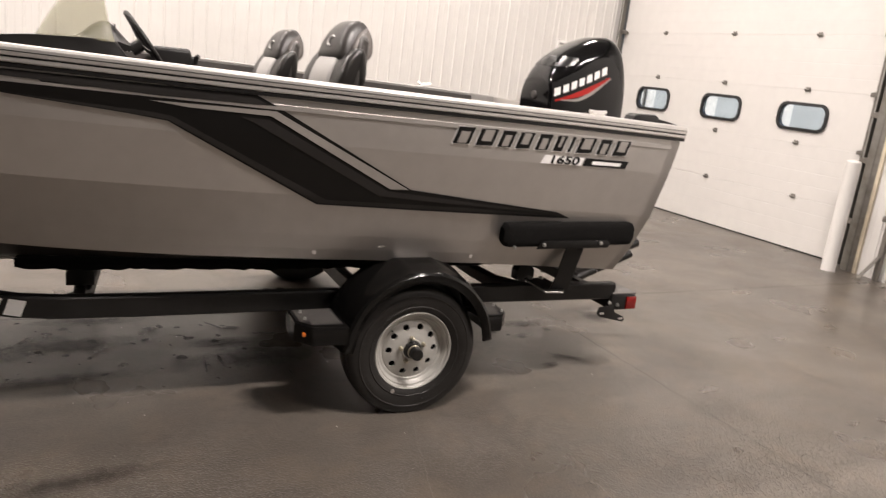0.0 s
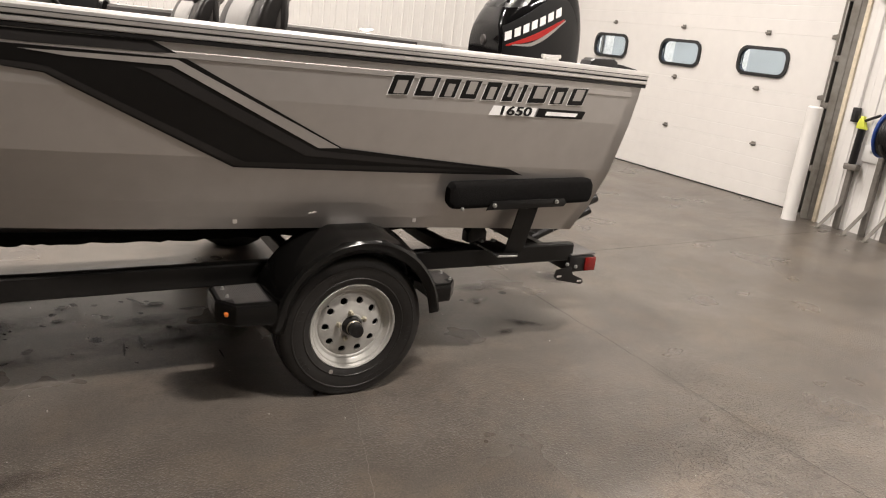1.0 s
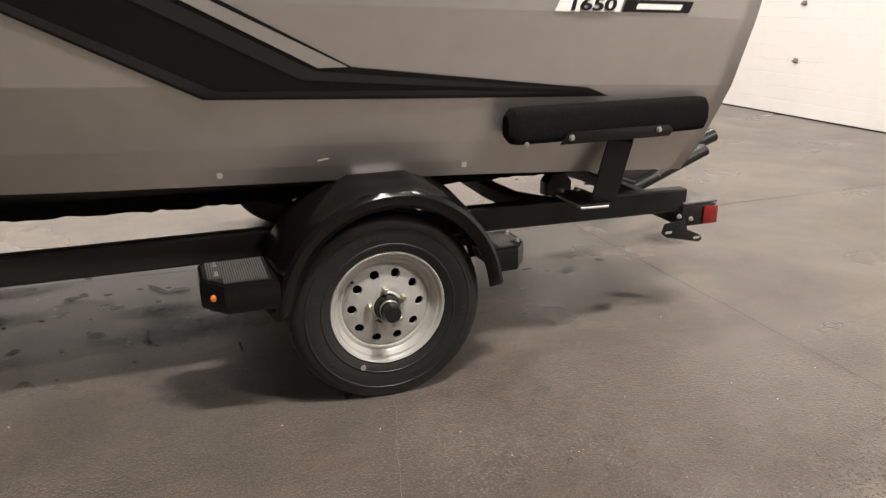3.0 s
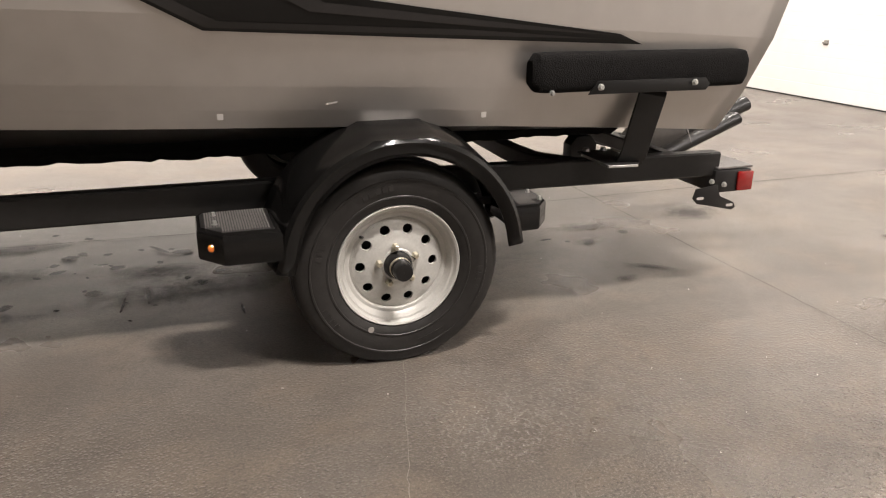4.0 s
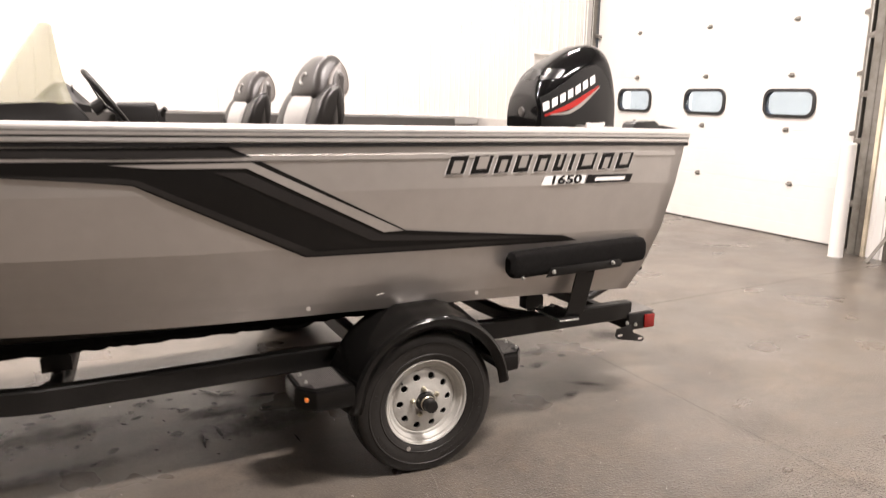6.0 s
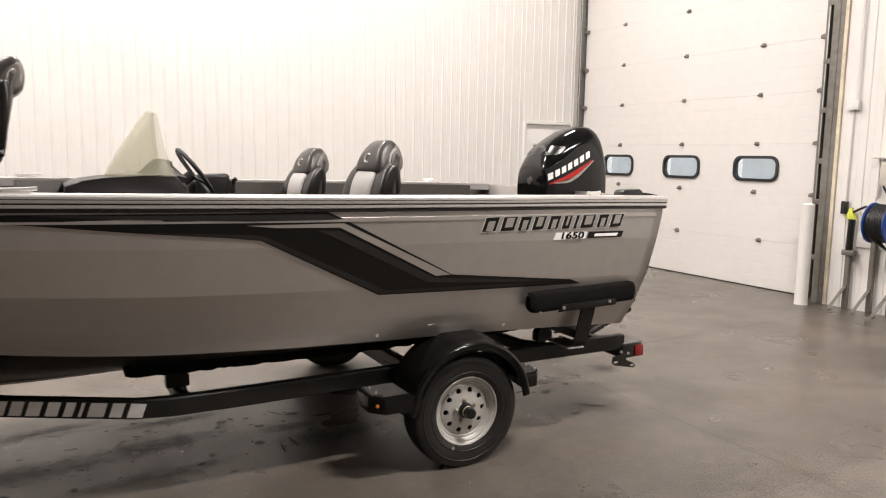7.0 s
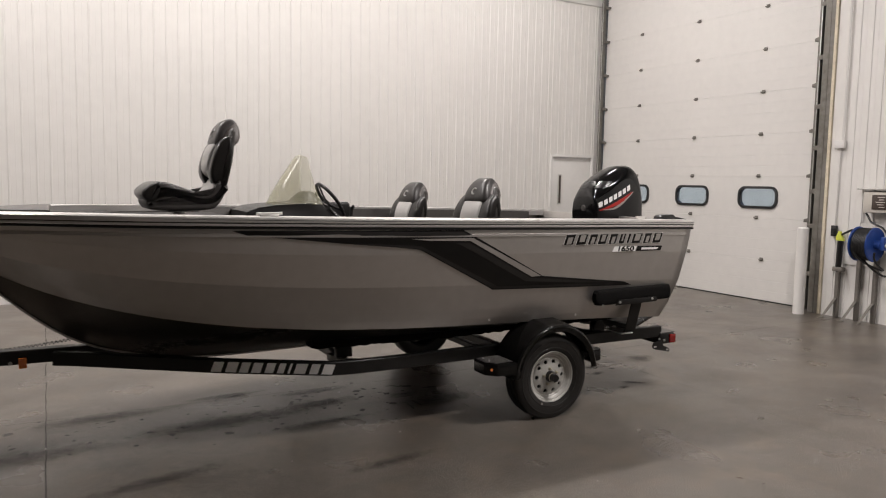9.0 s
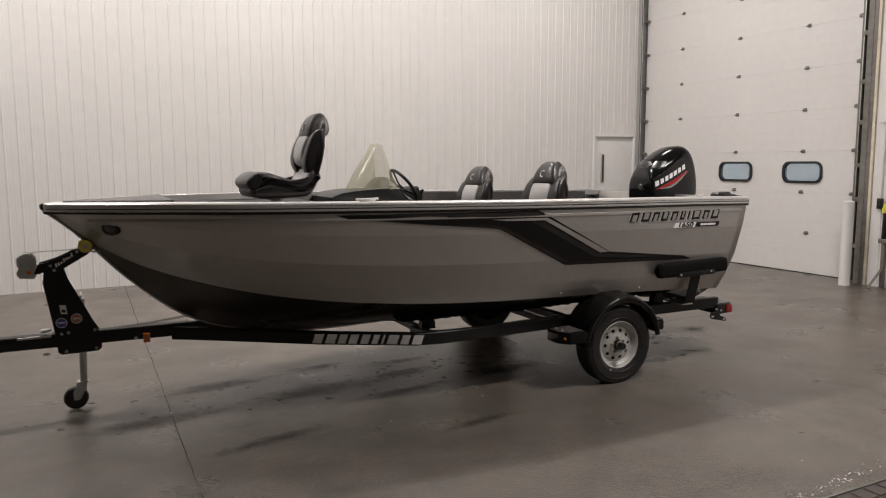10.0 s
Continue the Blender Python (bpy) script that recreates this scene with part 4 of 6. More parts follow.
def guide_plate(side):
    """The slotted steel strip along the foot of a side guide."""
    bm = slab([(0.55, 0.757), (0.98, 0.752), (0.995, 0.77), (0.975, 0.79), (0.58, 0.795)], side * 0.986, side * 0.993, "y", 0.002)
    for v in bm.verts:
        v.co.y -= side * 0.073 * (v.co.x - 0.4)
    return bm


for side in (-1, 1):
    # bunk boards wrapped in carpet, with ragged lower edges
    bm = bmesh.new()
    rings = []
    n = 90
    for i in range(n + 1):
        u = -1.6 + 2.6 * i / n
        zt = min(keel_z(u) + (chine_z(u) - keel_z(u)) * 0.5, 0.62) + 0.012
        zb = 0.552 - 0.025 * min(max((u + 1.6) / 1.0, 0), 1) + random.uniform(-0.006, 0.004)
        e = 0.012 if i in (0, n) else 0
        rings.append([(u, side * 0.45, zb + 0.012 + e), (u, side * 0.462, zb + 0.03 + e), (u, side * 0.462, zt - e), (u, side * 0.34, zt - 0.03 - e), (u, side * 0.338, zb + 0.02 + e), (u, side * 0.35, zb + e), (u, side * 0.44, zb + e)])
    skin(rings, True, True, bm)
    part("bunk", bm, CARPET, trailer, "black carpeted bunk board")
    for u in (-1.36, 0.865):
        zp = 0.43 if u > 0 else 0.47
        plate = slab([(u - 0.055, zp), (u + 0.055, zp), (u + 0.055, zp + 0.055), (u + 0.03, zp + 0.086), (u - 0.03, zp + 0.086), (u - 0.055, zp + 0.055)], side * 0.38, side * 0.43, "y", 0.003)
        part("bunk_bracket", plate, FRAME_BLACK, trailer)
        part("bunk_post", sweep([(u, side * 0.405, 0.4), (u, side * 0.405, 0.54)], rect2(0.03, 0.03, 0.004), up=(1, 0, 0)), FRAME_BLACK, trailer)
        if u < 0:
            part("bunk_support", sweep([(u, side * 0.69, 0.49), (u, side * 0.405, 0.43), (u, side * 0.2, 0.41)], rect2(0.05, 0.05, 0.004)), FRAME_BLACK, trailer)
    # side guide: a padded board on a bent steel arm
    bm = bmesh.new()
    rings = []
    n = 40
    for i in range(n + 1):
        f = i / n
        u = 0.375 + 0.79 * f
        s = (max(1 - (abs(2 * f - 1)) ** 30, 0.0)) ** 0.5
        zc = 0.82 - 0.008 * f
        vc = 0.948 - 0.06 * f
        ring = []
        for q in range(20):
            a = 2 * math.pi * q / 20
            ca, sa = math.cos(a), math.sin(a)
            x = 0.036 * abs(ca) ** 0.5 * (1 if ca > 0 else -1)
            y = 0.057 * abs(sa) ** 0.5 * (1 if sa > 0 else -1)
            ring.append((u, side * (vc + x * (0.6 + 0.4 * s)), zc + y * (0.6 + 0.4 * s)))
        rings.append(ring)
    skin(rings, True, True, bm)
    guide = part("side_guide", bm, CARPET, trailer, "black carpeted side guide board")
    plate = part("guide_plate", guide_plate(side), BLACK_VINYL, guide)
    for u in (0.588, 0.93):
        bolt(guide, (u, side * (0.995 - 0.073 * (u - 0.4)), 0.778), "y", side, 0.008)
    bolt(guide, (0.435, side * 0.975, 0.765), "y", side, 0.007)
    arm = sweep([(0.78, side * 0.86, 0.505), (0.783, side * 0.885, 0.545), (0.818, side * 0.905, 0.735), (0.82, side * 0.9, 0.745), (0.82, side * 0.87, 0.748)], rect2(0.094, 0.009, 0.002), up=(0, side, 0.2))
    part("guide_arm", arm, FRAME_BLACK, trailer)
    foot = part("guide_foot", slab([(0.69, side * 0.9), (0.785, side * 0.91), (0.82, side * 0.87), (0.82, side * 0.68), (0.695, side * 0.68)], 0.514, 0.521, "z"), FRAME_BLACK, trailer)
    part("worn_edge", sweep([(0.691, side * 0.72, 0.517), (0.688, side * 0.902, 0.517), (0.786, side * 0.913, 0.517)], rect2(0.004, 0.008, 0.001)), ZINC, foot, "bare steel edge")
    for u, v in ((0.72, 0.7), (0.785, 0.7)):
        bolt(trailer, (u, side * v, 0.523), "z", 1, 0.011)
        part("u_bolt", tube([(u, side * 0.75, 0.52), (u, side * 0.75, 0.4)], 0.005, 6), ZINC, trailer)

    # lamp cluster at the rear corner
    lampbox = part("tail_lamp", box((1.275, min(side * 0.73, side * 0.76), 0.353), (1.377, max(side * 0.73, side * 0.76), 0.430), 0.004), TRIM_BLACK, trailer, "black tail lamp housing with a red lens")
    bm = box((1.215, min(side * 0.55, side * 0.765), 0.350), (1.360, max(side * 0.55, side * 0.765), 0.434), 0.006)
    part("housing", bm, TRIM_BLACK, lampbox)
    lens = part("lens", box((1.360, min(side * 0.555, side * 0.762), 0.354), (1.383, max(side * 0.555, side * 0.762), 0.425), 0.006), RED_LENS, lampbox, "red lens")
    part("side_lens", box((1.310, min(side * 0.764, side * 0.774), 0.354), (1.377, max(side * 0.764, side * 0.774), 0.425), 0.004), RED_LENS, lampbox, "red side lens")
    part("lamp_top", box((1.225, min(side * 0.55, side * 0.76), 0.435), (1.380, max(side * 0.55, side * 0.76), 0.444), 0.003), STEP_TREAD, lampbox)
    bracket = slab([(1.135, 0.373), (1.225, 0.383), (1.240, 0.338), (1.305, 0.313), (1.315, 0.293), (1.300, 0.283), (1.215, 0.303), (1.145, 0.318), (1.125, 0.338)], side * 0.765, side * 0.772, "y", 0.002)
    part("plate_bracket", bracket, TRIM_BLACK, lampbox)
    for u, z in ((1.195, 0.398), (1.250, 0.383)):
        bolt(lampbox, (u, side * 0.772, z), "y", side, 0.008)
    for u, z in ((1.155, 0.338), (1.287, 0.303)):
        part("slot", slab([(u + a, z + b) for a, b in rounded(0.03, 0.01, 0.0049, 3)], side * 0.7724, side * 0.7735, "y"), ALUMINIUM, lampbox)

# maker's name on the near rail: ten white slanted blocks
for i, (a, w) in enumerate(LET):
    f0, f1 = a / 0.88, (a + w) / 0.88
    bm = bmesh.new()
    for ga, gb, lo, hi in ((f0, f1 - 0.014, 0.0, 1.0),):
        pts = []
        for f, top in ((ga, lo), (gb, lo), (gb, hi), (ga, hi)):
            u = -2.25 + 0.7 * f + 0.022 * top
            t = (u + 2.3) / 0.72
            v = 0.355 + (0.69 - 0.355) * t
            zc = 0.51 + (0.48 - 0.51) * t
            pts.append((u, -(v + 0.0335), zc - 0.033 + 0.066 * top))
        bm.faces.new([bm.verts.new(p) for p in pts])
    part("name_block", bm, WHITE_VINYL, rails[-1], smooth=False)
part("reflector", box((-3.315, -0.075, 0.52), (-3.27, -0.043, 0.585), 0.004), AMBER_LENS, trailer, "amber side reflector")
bolt(trailer, (-3.36, -0.042, 0.552), "y", -1, 0.01)

# winch stand, roller, winch and strap
post = part("winch_stand", slab([(-3.820, 0.5), (-3.595, 0.5), (-3.575, 0.52), (-3.575, 0.62), (-3.610, 0.68), (-3.750, 0.99), (-3.770, 1.08), (-3.880, 1.08), (-3.895, 0.99), (-3.845, 0.62), (-3.840, 0.52)], -0.052, -0.045, "y", 0.002), FRAME_BLACK, trailer, "black steel winch stand")
part("stand_side", slab([(-3.820, 0.5), (-3.595, 0.5), (-3.575, 0.52), (-3.575, 0.62), (-3.610, 0.68), (-3.750, 0.99), (-3.770, 1.08), (-3.880, 1.08), (-3.895, 0.99), (-3.845, 0.62), (-3.840, 0.52)], 0.045, 0.052, "y", 0.002), FRAME_BLACK, post)
arm = [(-3.940, 1.055), (-3.910, 1.05), (-3.890, 1.06), (-3.790, 1.06), (-3.615, 1.16), (-3.575, 1.2), (-3.595, 1.225), (-3.630, 1.215), (-3.810, 1.14), (-3.910, 1.115)]
for v in (-0.062, 0.052):
    part("winch_arm", slab(arm, v, v + 0.008, "y", 0.002), FRAME_BLACK, post)
for k in range(7):
    t = k / 7
    u, z = -3.810 + 0.11 * t, 1.085 + 0.072 * t
    part("arm_mark", slab([(u, z), (u + 0.011, z + 0.007), (u + 0.008, z + 0.031 - 0.006 * (k % 3)), (u - 0.003, z + 0.024 - 0.006 * (k % 3))], -0.0635, -0.0625, "y"), WHITE_VINYL, post)
for u, z in ((-3.810, 0.64), (-3.790, 0.52), (-3.610, 0.645), (-3.610, 0.52), (-3.770, 0.645), (-3.840, 1.1), (-3.820, 1.07), (-3.680, 1.18)):
    bolt(post, (u, -0.062 if z > 1 else -0.052, z), "y", -1, 0.008)
part("bow_roller", lathe([(0.012, -0.055), (0.038, -0.055), (0.044, -0.05), (0.044, -0.04), (0.03, 0.0), (0.044, 0.04), (0.044, 0.05), (0.038, 0.055), (0.012, 0.055)], (-3.628, -0.01, 1.212), "y", 24), YELLOW_ROLLER, post, "yellow bow roller")
bolt(post, (-3.628, -0.065, 1.212), "y", -1, 0.012)
w = part("winch", slab([(-4.020, 1.03), (-3.940, 1.02), (-3.910, 1.06), (-3.910, 1.11), (-3.940, 1.13), (-4.010, 1.12), (-4.040, 1.06)], -0.055, 0.05, "y", 0.006), ZINC, trailer, "zinc-plated hand winch")
part("drum", lathe([(0.001, -0.07), (0.055, -0.07), (0.058, -0.065), (0.058, -0.06), (0.03, -0.058), (0.03, 0.02), (0.055, 0.025), (0.001, 0.025)], (-3.975, 0, 1.135), "y", 28), ZINC, w)
part("handle", tube([(-3.975, -0.07, 1.135), (-3.975, -0.1, 1.135), (-3.940, -0.105, 1.19), (-3.938, -0.13, 1.195)], 0.008, 8), ZINC, w)
part("winch_label", box((-3.977, -0.0565, 1.055), (-3.955, -0.0555, 1.105)), AMBER_LENS, w, "orange and white winch label")
part("winch_strap", sweep([(-3.950, 0, 1.19), (-3.710, -0.005, 1.193), (-3.610, -0.005, 1.2)], rect2(0.05, 0.003, 0.001)), STRAP, w, "grey winch strap")
part("hook", tube([(-3.620, -0.005, 1.19), (-3.580, -0.005, 1.165), (-3.545, -0.005, 1.168), (-3.525, -0.005, 1.2), (-3.535, -0.005, 1.235)], 0.006, 8), ZINC, w)
for u, z, mat, lab in ((-3.805, 0.715, BLUE_STICKER, "round blue sticker"), (-3.715, 0.735, BROWN_STICKER, "round brown sticker")):
    st = part("sticker", lathe([(0.0005, -0.0545), (0.034, -0.0545), (0.034, -0.0525)], (u, 0, z), "y", 24), STICKER_BAND, post, lab)
    part("sticker_face", lathe([(0.0005, -0.0555), (0.029, -0.0555), (0.029, -0.0546)], (u, 0, z), "y", 24), mat, st)
    part("sticker_bar", box((u - 0.021, -0.0565, z - 0.005), (u + 0.021, -0.0557, z + 0.006)), STICKER_BAND, st)
part("tag", slab([(-3.805, 0.775), (-3.765, 0.77), (-3.772, 0.83), (-3.810, 0.835)], -0.0545, -0.0525, "y"), WHITE_VINYL, post, "small white tag")
part("tag_bar", slab([(-3.798, 0.785), (-3.772, 0.783), (-3.776, 0.802), (-3.800, 0.804)], -0.0555, -0.0547, "y"), DARK_FACE, post)
# coupler clamp and spring chain on the tongue
part("coupler_plate", box((-4.07, -0.05, 0.625), (-3.87, 0.05, 0.64), 0.004), ZINC, trailer)
part("coupler_pin", tube([(-3.91, -0.046, 0.515), (-3.91, -0.046, 0.665)], 0.009, 8), ZINC, trailer)
part("pin_knob", lathe([(0.0005, 0.02), (0.03, 0.016), (0.035, 0.008), (0.03, 0.0), (0.0005, 0.0)], (-3.905, -0.02, 0.66), "z", 16), ZINC, trailer)
part("pin_collar", box((-3.93, -0.055, 0.51), (-3.885, -0.04, 0.525), 0.002), ZINC, trailer)
pts = []
for i in range(240):
    t = i / 239
    a = i * 1.1
    u = -3.86 + 0.98 * t
    v = 0.02 + 0.22 * max(t - 0.2, 0)
    z = 0.632 - 0.014 * math.sin(math.pi * t)
    pts.append((u, v + 0.009 * math.cos(a), z + 0.009 * math.sin(a)))
part("coiled_cable", tube(pts, 0.0035, 5), TRIM_BLACK, trailer)
# jack
JV, JF = 0.085, 0.079
jk = part("tongue_jack", tube([(-3.705, JV, 0.27), (-3.682, JV, 0.845)], 0.024, 16, up=(1, 0, 0)), ZINC, trailer, "zinc tongue jack with a black caster")
part("inner_tube", tube([(-3.710, JV, JF + 0.12), (-3.705, JV, 0.35)], 0.02, 16, up=(1, 0, 0)), ZINC, jk)
part("jack_mount", box((-3.745, 0.041, 0.55), (-3.645, JV + 0.03, 0.63), 0.006), FRAME_BLACK, jk)
part("crank", tube([(-3.682, JV, 0.835), (-3.682, JV, 0.86), (-3.682, JV + 0.12, 0.86), (-3.682, JV + 0.12, 0.8)], 0.008, 8, up=(1, 0, 0)), ZINC, jk)
for dv in (-0.034, 0.03):
    part("caster_fork", slab([(-3.735, JF + 0.19), (-3.685, JF + 0.19), (-3.690, JF + 0.15), (-3.735, JF + 0.07), (-3.775, JF + 0.07), (-3.775, JF + 0.13)], JV + dv, JV + dv + 0.004, "y"), ZINC, jk)
part("fork_top", box((-3.745, JV - 0.034, JF + 0.185), (-3.675, JV + 0.034, JF + 0.192)), ZINC, jk)
part("caster", lathe([(0.015, -0.024), (0.05, -0.026), (0.068, -0.024), (0.077, -0.014), (0.079, 0), (0.077, 0.014), (0.068, 0.024), (0.05, 0.026), (0.015, 0.024)], (-3.760, JV, JF + 0.08), "y", 32), RUBBER, jk)
part("caster_hub", tube([(-3.760, JV - 0.036, JF + 0.08), (-3.760, JV + 0.036, JF + 0.08)], 0.012, 10), ZINC, jk)

# ==== on and in the boat ====
part("keel_strip", sweep([(u, 0, keel_z(u) - 0.004) for u in [-3.86 + 4.9 * i / 60 for i in range(61)]], rect2(0.022, 0.014, 0.003)), PAINT, boat)
for side in (-1, 1):
    ub, zb = -3.47, 1.346
    vb = hull_v(ub, zb)
    lm = lathe([(0.001, 0.012), (0.03, 0.01), (0.034, 0.012), (0.046, 0.01), (0.05, 0.002), (0.05, -0.01)], (0, 0, 0), "z", 28)
    bmesh.ops.scale(lm, vec=(1.38, 0.95, 1), verts=lm.verts)
    slope = math.degrees(math.atan2(hull_v(ub + 0.1, zb) - vb, 0.1))
    bmesh.ops.transform(lm, matrix=pose(ub, side * vb, zb, 90 if side < 0 else -90, 0, -slope if side < 0 else slope), verts=lm.verts)
    lampo = part("docking_lamp", lm, TRIM_BLACK, boat, "round black docking lamp in the bow")
    lm = lathe([(0.0005, 0.0145), (0.026, 0.0125), (0.028, 0.011)], (0, 0, 0), "z", 20)
    bmesh.ops.scale(lm, vec=(1.38, 0.95, 1), verts=lm.verts)
    bmesh.ops.transform(lm, matrix=pose(ub, side * vb, zb, 90 if side < 0 else -90, 0, -slope if side < 0 else slope), verts=lm.verts)
    part("lamp_glass", lm, GREY_VINYL, lampo)
part("bow_cap", box((-3.875, -0.045, 1.462), (-3.76, 0.045, 1.506), 0.015), TRIM_BLACK, boat)
for side in (-1, 1):
    for u in (-1.98, 0.82):
        z = sheer_z(u) + 0.008
        v = side * (sheer_b(u) - (0.04 if u < 0 else 0.025))
        k = 1 if u < 0 else 0.62
        bm = box((u - 0.055 * k, v - 0.014, z), (u + 0.055 * k, v + 0.014, z + 0.014), 0.006)
        tube([(u - 0.075 * k, v, z + 0.018), (u - 0.03 * k, v, z + 0.016), (u + 0.03 * k, v, z + 0.016), (u + 0.075 * k, v, z + 0.018)], 0.0085, 10, bm)
        part("cleat", bm, ALUMINIUM, boat, "pop-up aluminium cleat")
part("corner_cap", slab([(1.1, 1.36), (1.11, 1.392), (1.128, 1.403), (1.24, 1.406), (1.262, 1.393), (1.266, 1.36)], -0.84, -0.76, "y", 0.006), TRIM_BLACK, boat, "black rubber corner cap")
part("corner_cap_tail", slab([(1.25, 1.362), (1.25, 1.388), (1.3, 1.382), (1.392, 1.366), (1.392, 1.357)], -0.83, -0.77, "y", 0.003), TRIM_BLACK, boat)
for u, z in ((-0.471, 0.727), (0.273, 0.697)):
    part("hull_mark", slab([(u + a, z + b) for a, b in rounded(0.016, 0.022, 0.004, 3)], -hull_v(u, z) - 0.0025, -hull_v(u, z) - 0.0005, "y"), ALUMINIUM, boat)
part("scuff_mark", slab([(-0.195, 0.745), (-0.165, 0.75), (-0.163, 0.754), (-0.195, 0.749)], -hull_v(-0.18, 0.75) - 0.003, -hull_v(-0.18, 0.75) - 0.001, "y"), SILVER_VINYL, boat)
part("bow_hatch", box((-3.2, -0.3, sheer_z(-3) - 0.05), (-2.75, 0.3, sheer_z(-3) - 0.025), 0.008), DARK_CARPET, boat)
part("bow_panel", slab([(-3.74, 0.03), (-3.1, 0.42), (-3.1, -0.42), (-3.74, -0.03)], 1.5, 1.515, "z", 0.004), GREY_VINYL, boat)

# console with windscreen and steering wheel
con = part("console", slab([(-1.79, 0.86), (-1.79, 1.435), (-1.755, 1.452), (-1.7, 1.466), (-1.57, 1.481), (-1.367, 1.489), (-1.243, 1.5), (-1.19, 1.488), (-1.14, 1.415), (-1.1, 1.34), (-1.08, 0.86)], 0.32, 0.86, "y", 0.012), CONSOLE, boat, "black moulded helm console")
# instrument pod: a low hood that narrows towards both sides
bm = bmesh.new()
pod = curve([-1.5, -1.44, -1.37, -1.32, -1.27, -1.235, -1.2, -1.165, -1.12], [1.47, 1.484, 1.503, 1.548, 1.583, 1.586, 1.565, 1.53, 1.482])
rings = []
for k in range(13):
    v = -0.2 + 0.4 * k / 12
    low = 1 - abs(v / 0.2) ** 3 * 0.75
    us = [-1.5 + 0.38 * i / 18 for i in range(19)]
    rings.append([(u, 0.56 + v, 1.465 + (pod(u) - 1.465) * low) for u in us] + [(-1.12, 0.56 + v, 1.44), (-1.5, 0.56 + v, 1.44)])
skin(rings, True, True, bm)
part("instrument_pod", bm, CONSOLE, con, "black instrument pod behind the windscreen")
bm = bmesh.new()
rings = []
for f, ru, rv in [(k / 10, 0.375 - 0.31 * k / 10, 0.25 - 0.14 * k / 10) for k in range(11)] + [(1.016, 0.05, 0.095), (1.026, 0.034, 0.06)]:
    row = []
    for i in range(25):
        a = math.pi * (0.5 + i / 24)
        row.append((-1.228 + 0.03 * (1 - f) ** 3 - 0.03 * f + ru * math.cos(a), 0.56 + rv * math.sin(a), 1.484 + 0.384 * f - 0.02 * max(f, 0) * (abs(i - 12) / 12) ** 3))
    rings.append(row)
skin(rings, False, False, bm)
ws = part("windscreen", bm, TINT, con, "pale tinted acrylic windscreen")
ws.modifiers.new("thickness", "SOLIDIFY").thickness = 0.004
wc, tilt = Vector((-1.035, 0.56, 1.495)), radians(62)
ax = Vector((math.sin(tilt) * 0.55 + 0.3, 0, 0.55)).normalized()
ex = Vector((0, 1, 0))
ey = ax.cross(ex).normalized()
ringpts = [wc + (ex * math.cos(2 * math.pi * i / 36) + ey * math.sin(2 * math.pi * i / 36)) * 0.175 for i in range(37)]
sw = part("steering_wheel", tube(ringpts, 0.014, 10, up=ax), CONSOLE, con, "black steering wheel")
for k in range(3):
    a = 2 * math.pi * (k / 3 + 0.25)
    d = ex * math.cos(a) + ey * math.sin(a)
    part("spoke", sweep([wc - ax * 0.03, wc - ax * 0.02 + d * 0.08, wc + d * 0.172], rect2(0.03, 0.008, 0.002), up=ax), CONSOLE, sw)
part("wheel_hub", tube([wc - ax * 0.09, wc - ax * 0.02], 0.035, 16, up=(0, 1, 0)), CONSOLE, sw)
for k in range(4):
    part("gauge", lathe([(0.0005, -0.004), (0.028, -0.004), (0.032, 0.004), (0.036, 0.0)], (-1.195, 0.45 + 0.075 * k, 1.54), "x", 18), TRIM_BLACK, con)
part("side_pocket", box((-0.99, 0.80, 1.30), (-0.765, 0.86, 1.479), 0.028, segments=4), CONSOLE, boat, "black moulded side pocket")
ctl = part("throttle_box", box((-0.79, 0.83, 1.34), (-0.725, 0.9, 1.437), 0.016, segments=3), CONSOLE, boat, "black throttle box")
part("lever", tube([(-0.745, 0.85, 1.38), (-0.735, 0.83, 1.43), (-0.722, 0.82, 1.442)], 0.014, 10), CONSOLE, ctl)


# ==== seats ====
def turned(u, v, deg):
    """The rig, with a chair at (u, v) swivelled on its pedestal."""
    return RIG @ Matrix.Translation((u, v, 0)) @ Matrix.Rotation(radians(deg), 4, "Z") @ Matrix.Translation((-u, -v, 0))


def pillow(outline, v0, v1, r, taper=None):
    """An upholstered block: a side outline (along, height) carried across, with rounded sides."""
    n = len(outline)
    area = sum(outline[i][0] * outline[(i + 1) % n][1] - outline[(i + 1) % n][0] * outline[i][1] for i in range(n))
    sgn = 1 if area > 0 else -1
    # rounded outline: each corner cut twice
    pts = outline
    for k in range(2):
        pts = [q for i in range(len(pts)) for q in (tuple(0.75 * a + 0.25 * b for a, b in zip(pts[i], pts[(i + 1) % len(pts)])), tuple(0.25 * a + 0.75 * b for a, b in zip(pts[i], pts[(i + 1) % len(pts)])))]
    n = len(pts)
    inward = []
    for i in range(n):
        (ax, az), (bx, bz) = pts[i - 1], pts[(i + 1) % n]
        d = Vector((bx - ax, bz - az)).normalized()
        inward.append((-d.y * sgn, d.x * sgn))
    rings = []
    steps = [0, 20, 40, 60, 90]
    side = [(r * (1 - math.sin(radians(a))), v0 + r * (1 - math.cos(radians(a)))) for a in steps]
    side += [(d, v1 - (v - v0)) for d, v in reversed(side)]
    for d, v in side:
        rings.append([(p[0] + q[0] * d, v, p[1] + q[1] * d) for p, q in zip(pts, inward)])
    bm = skin(rings, True, True)
    if taper:
        for w in bm.verts:
            w.co.y *= taper(w.co.z)
    return bm


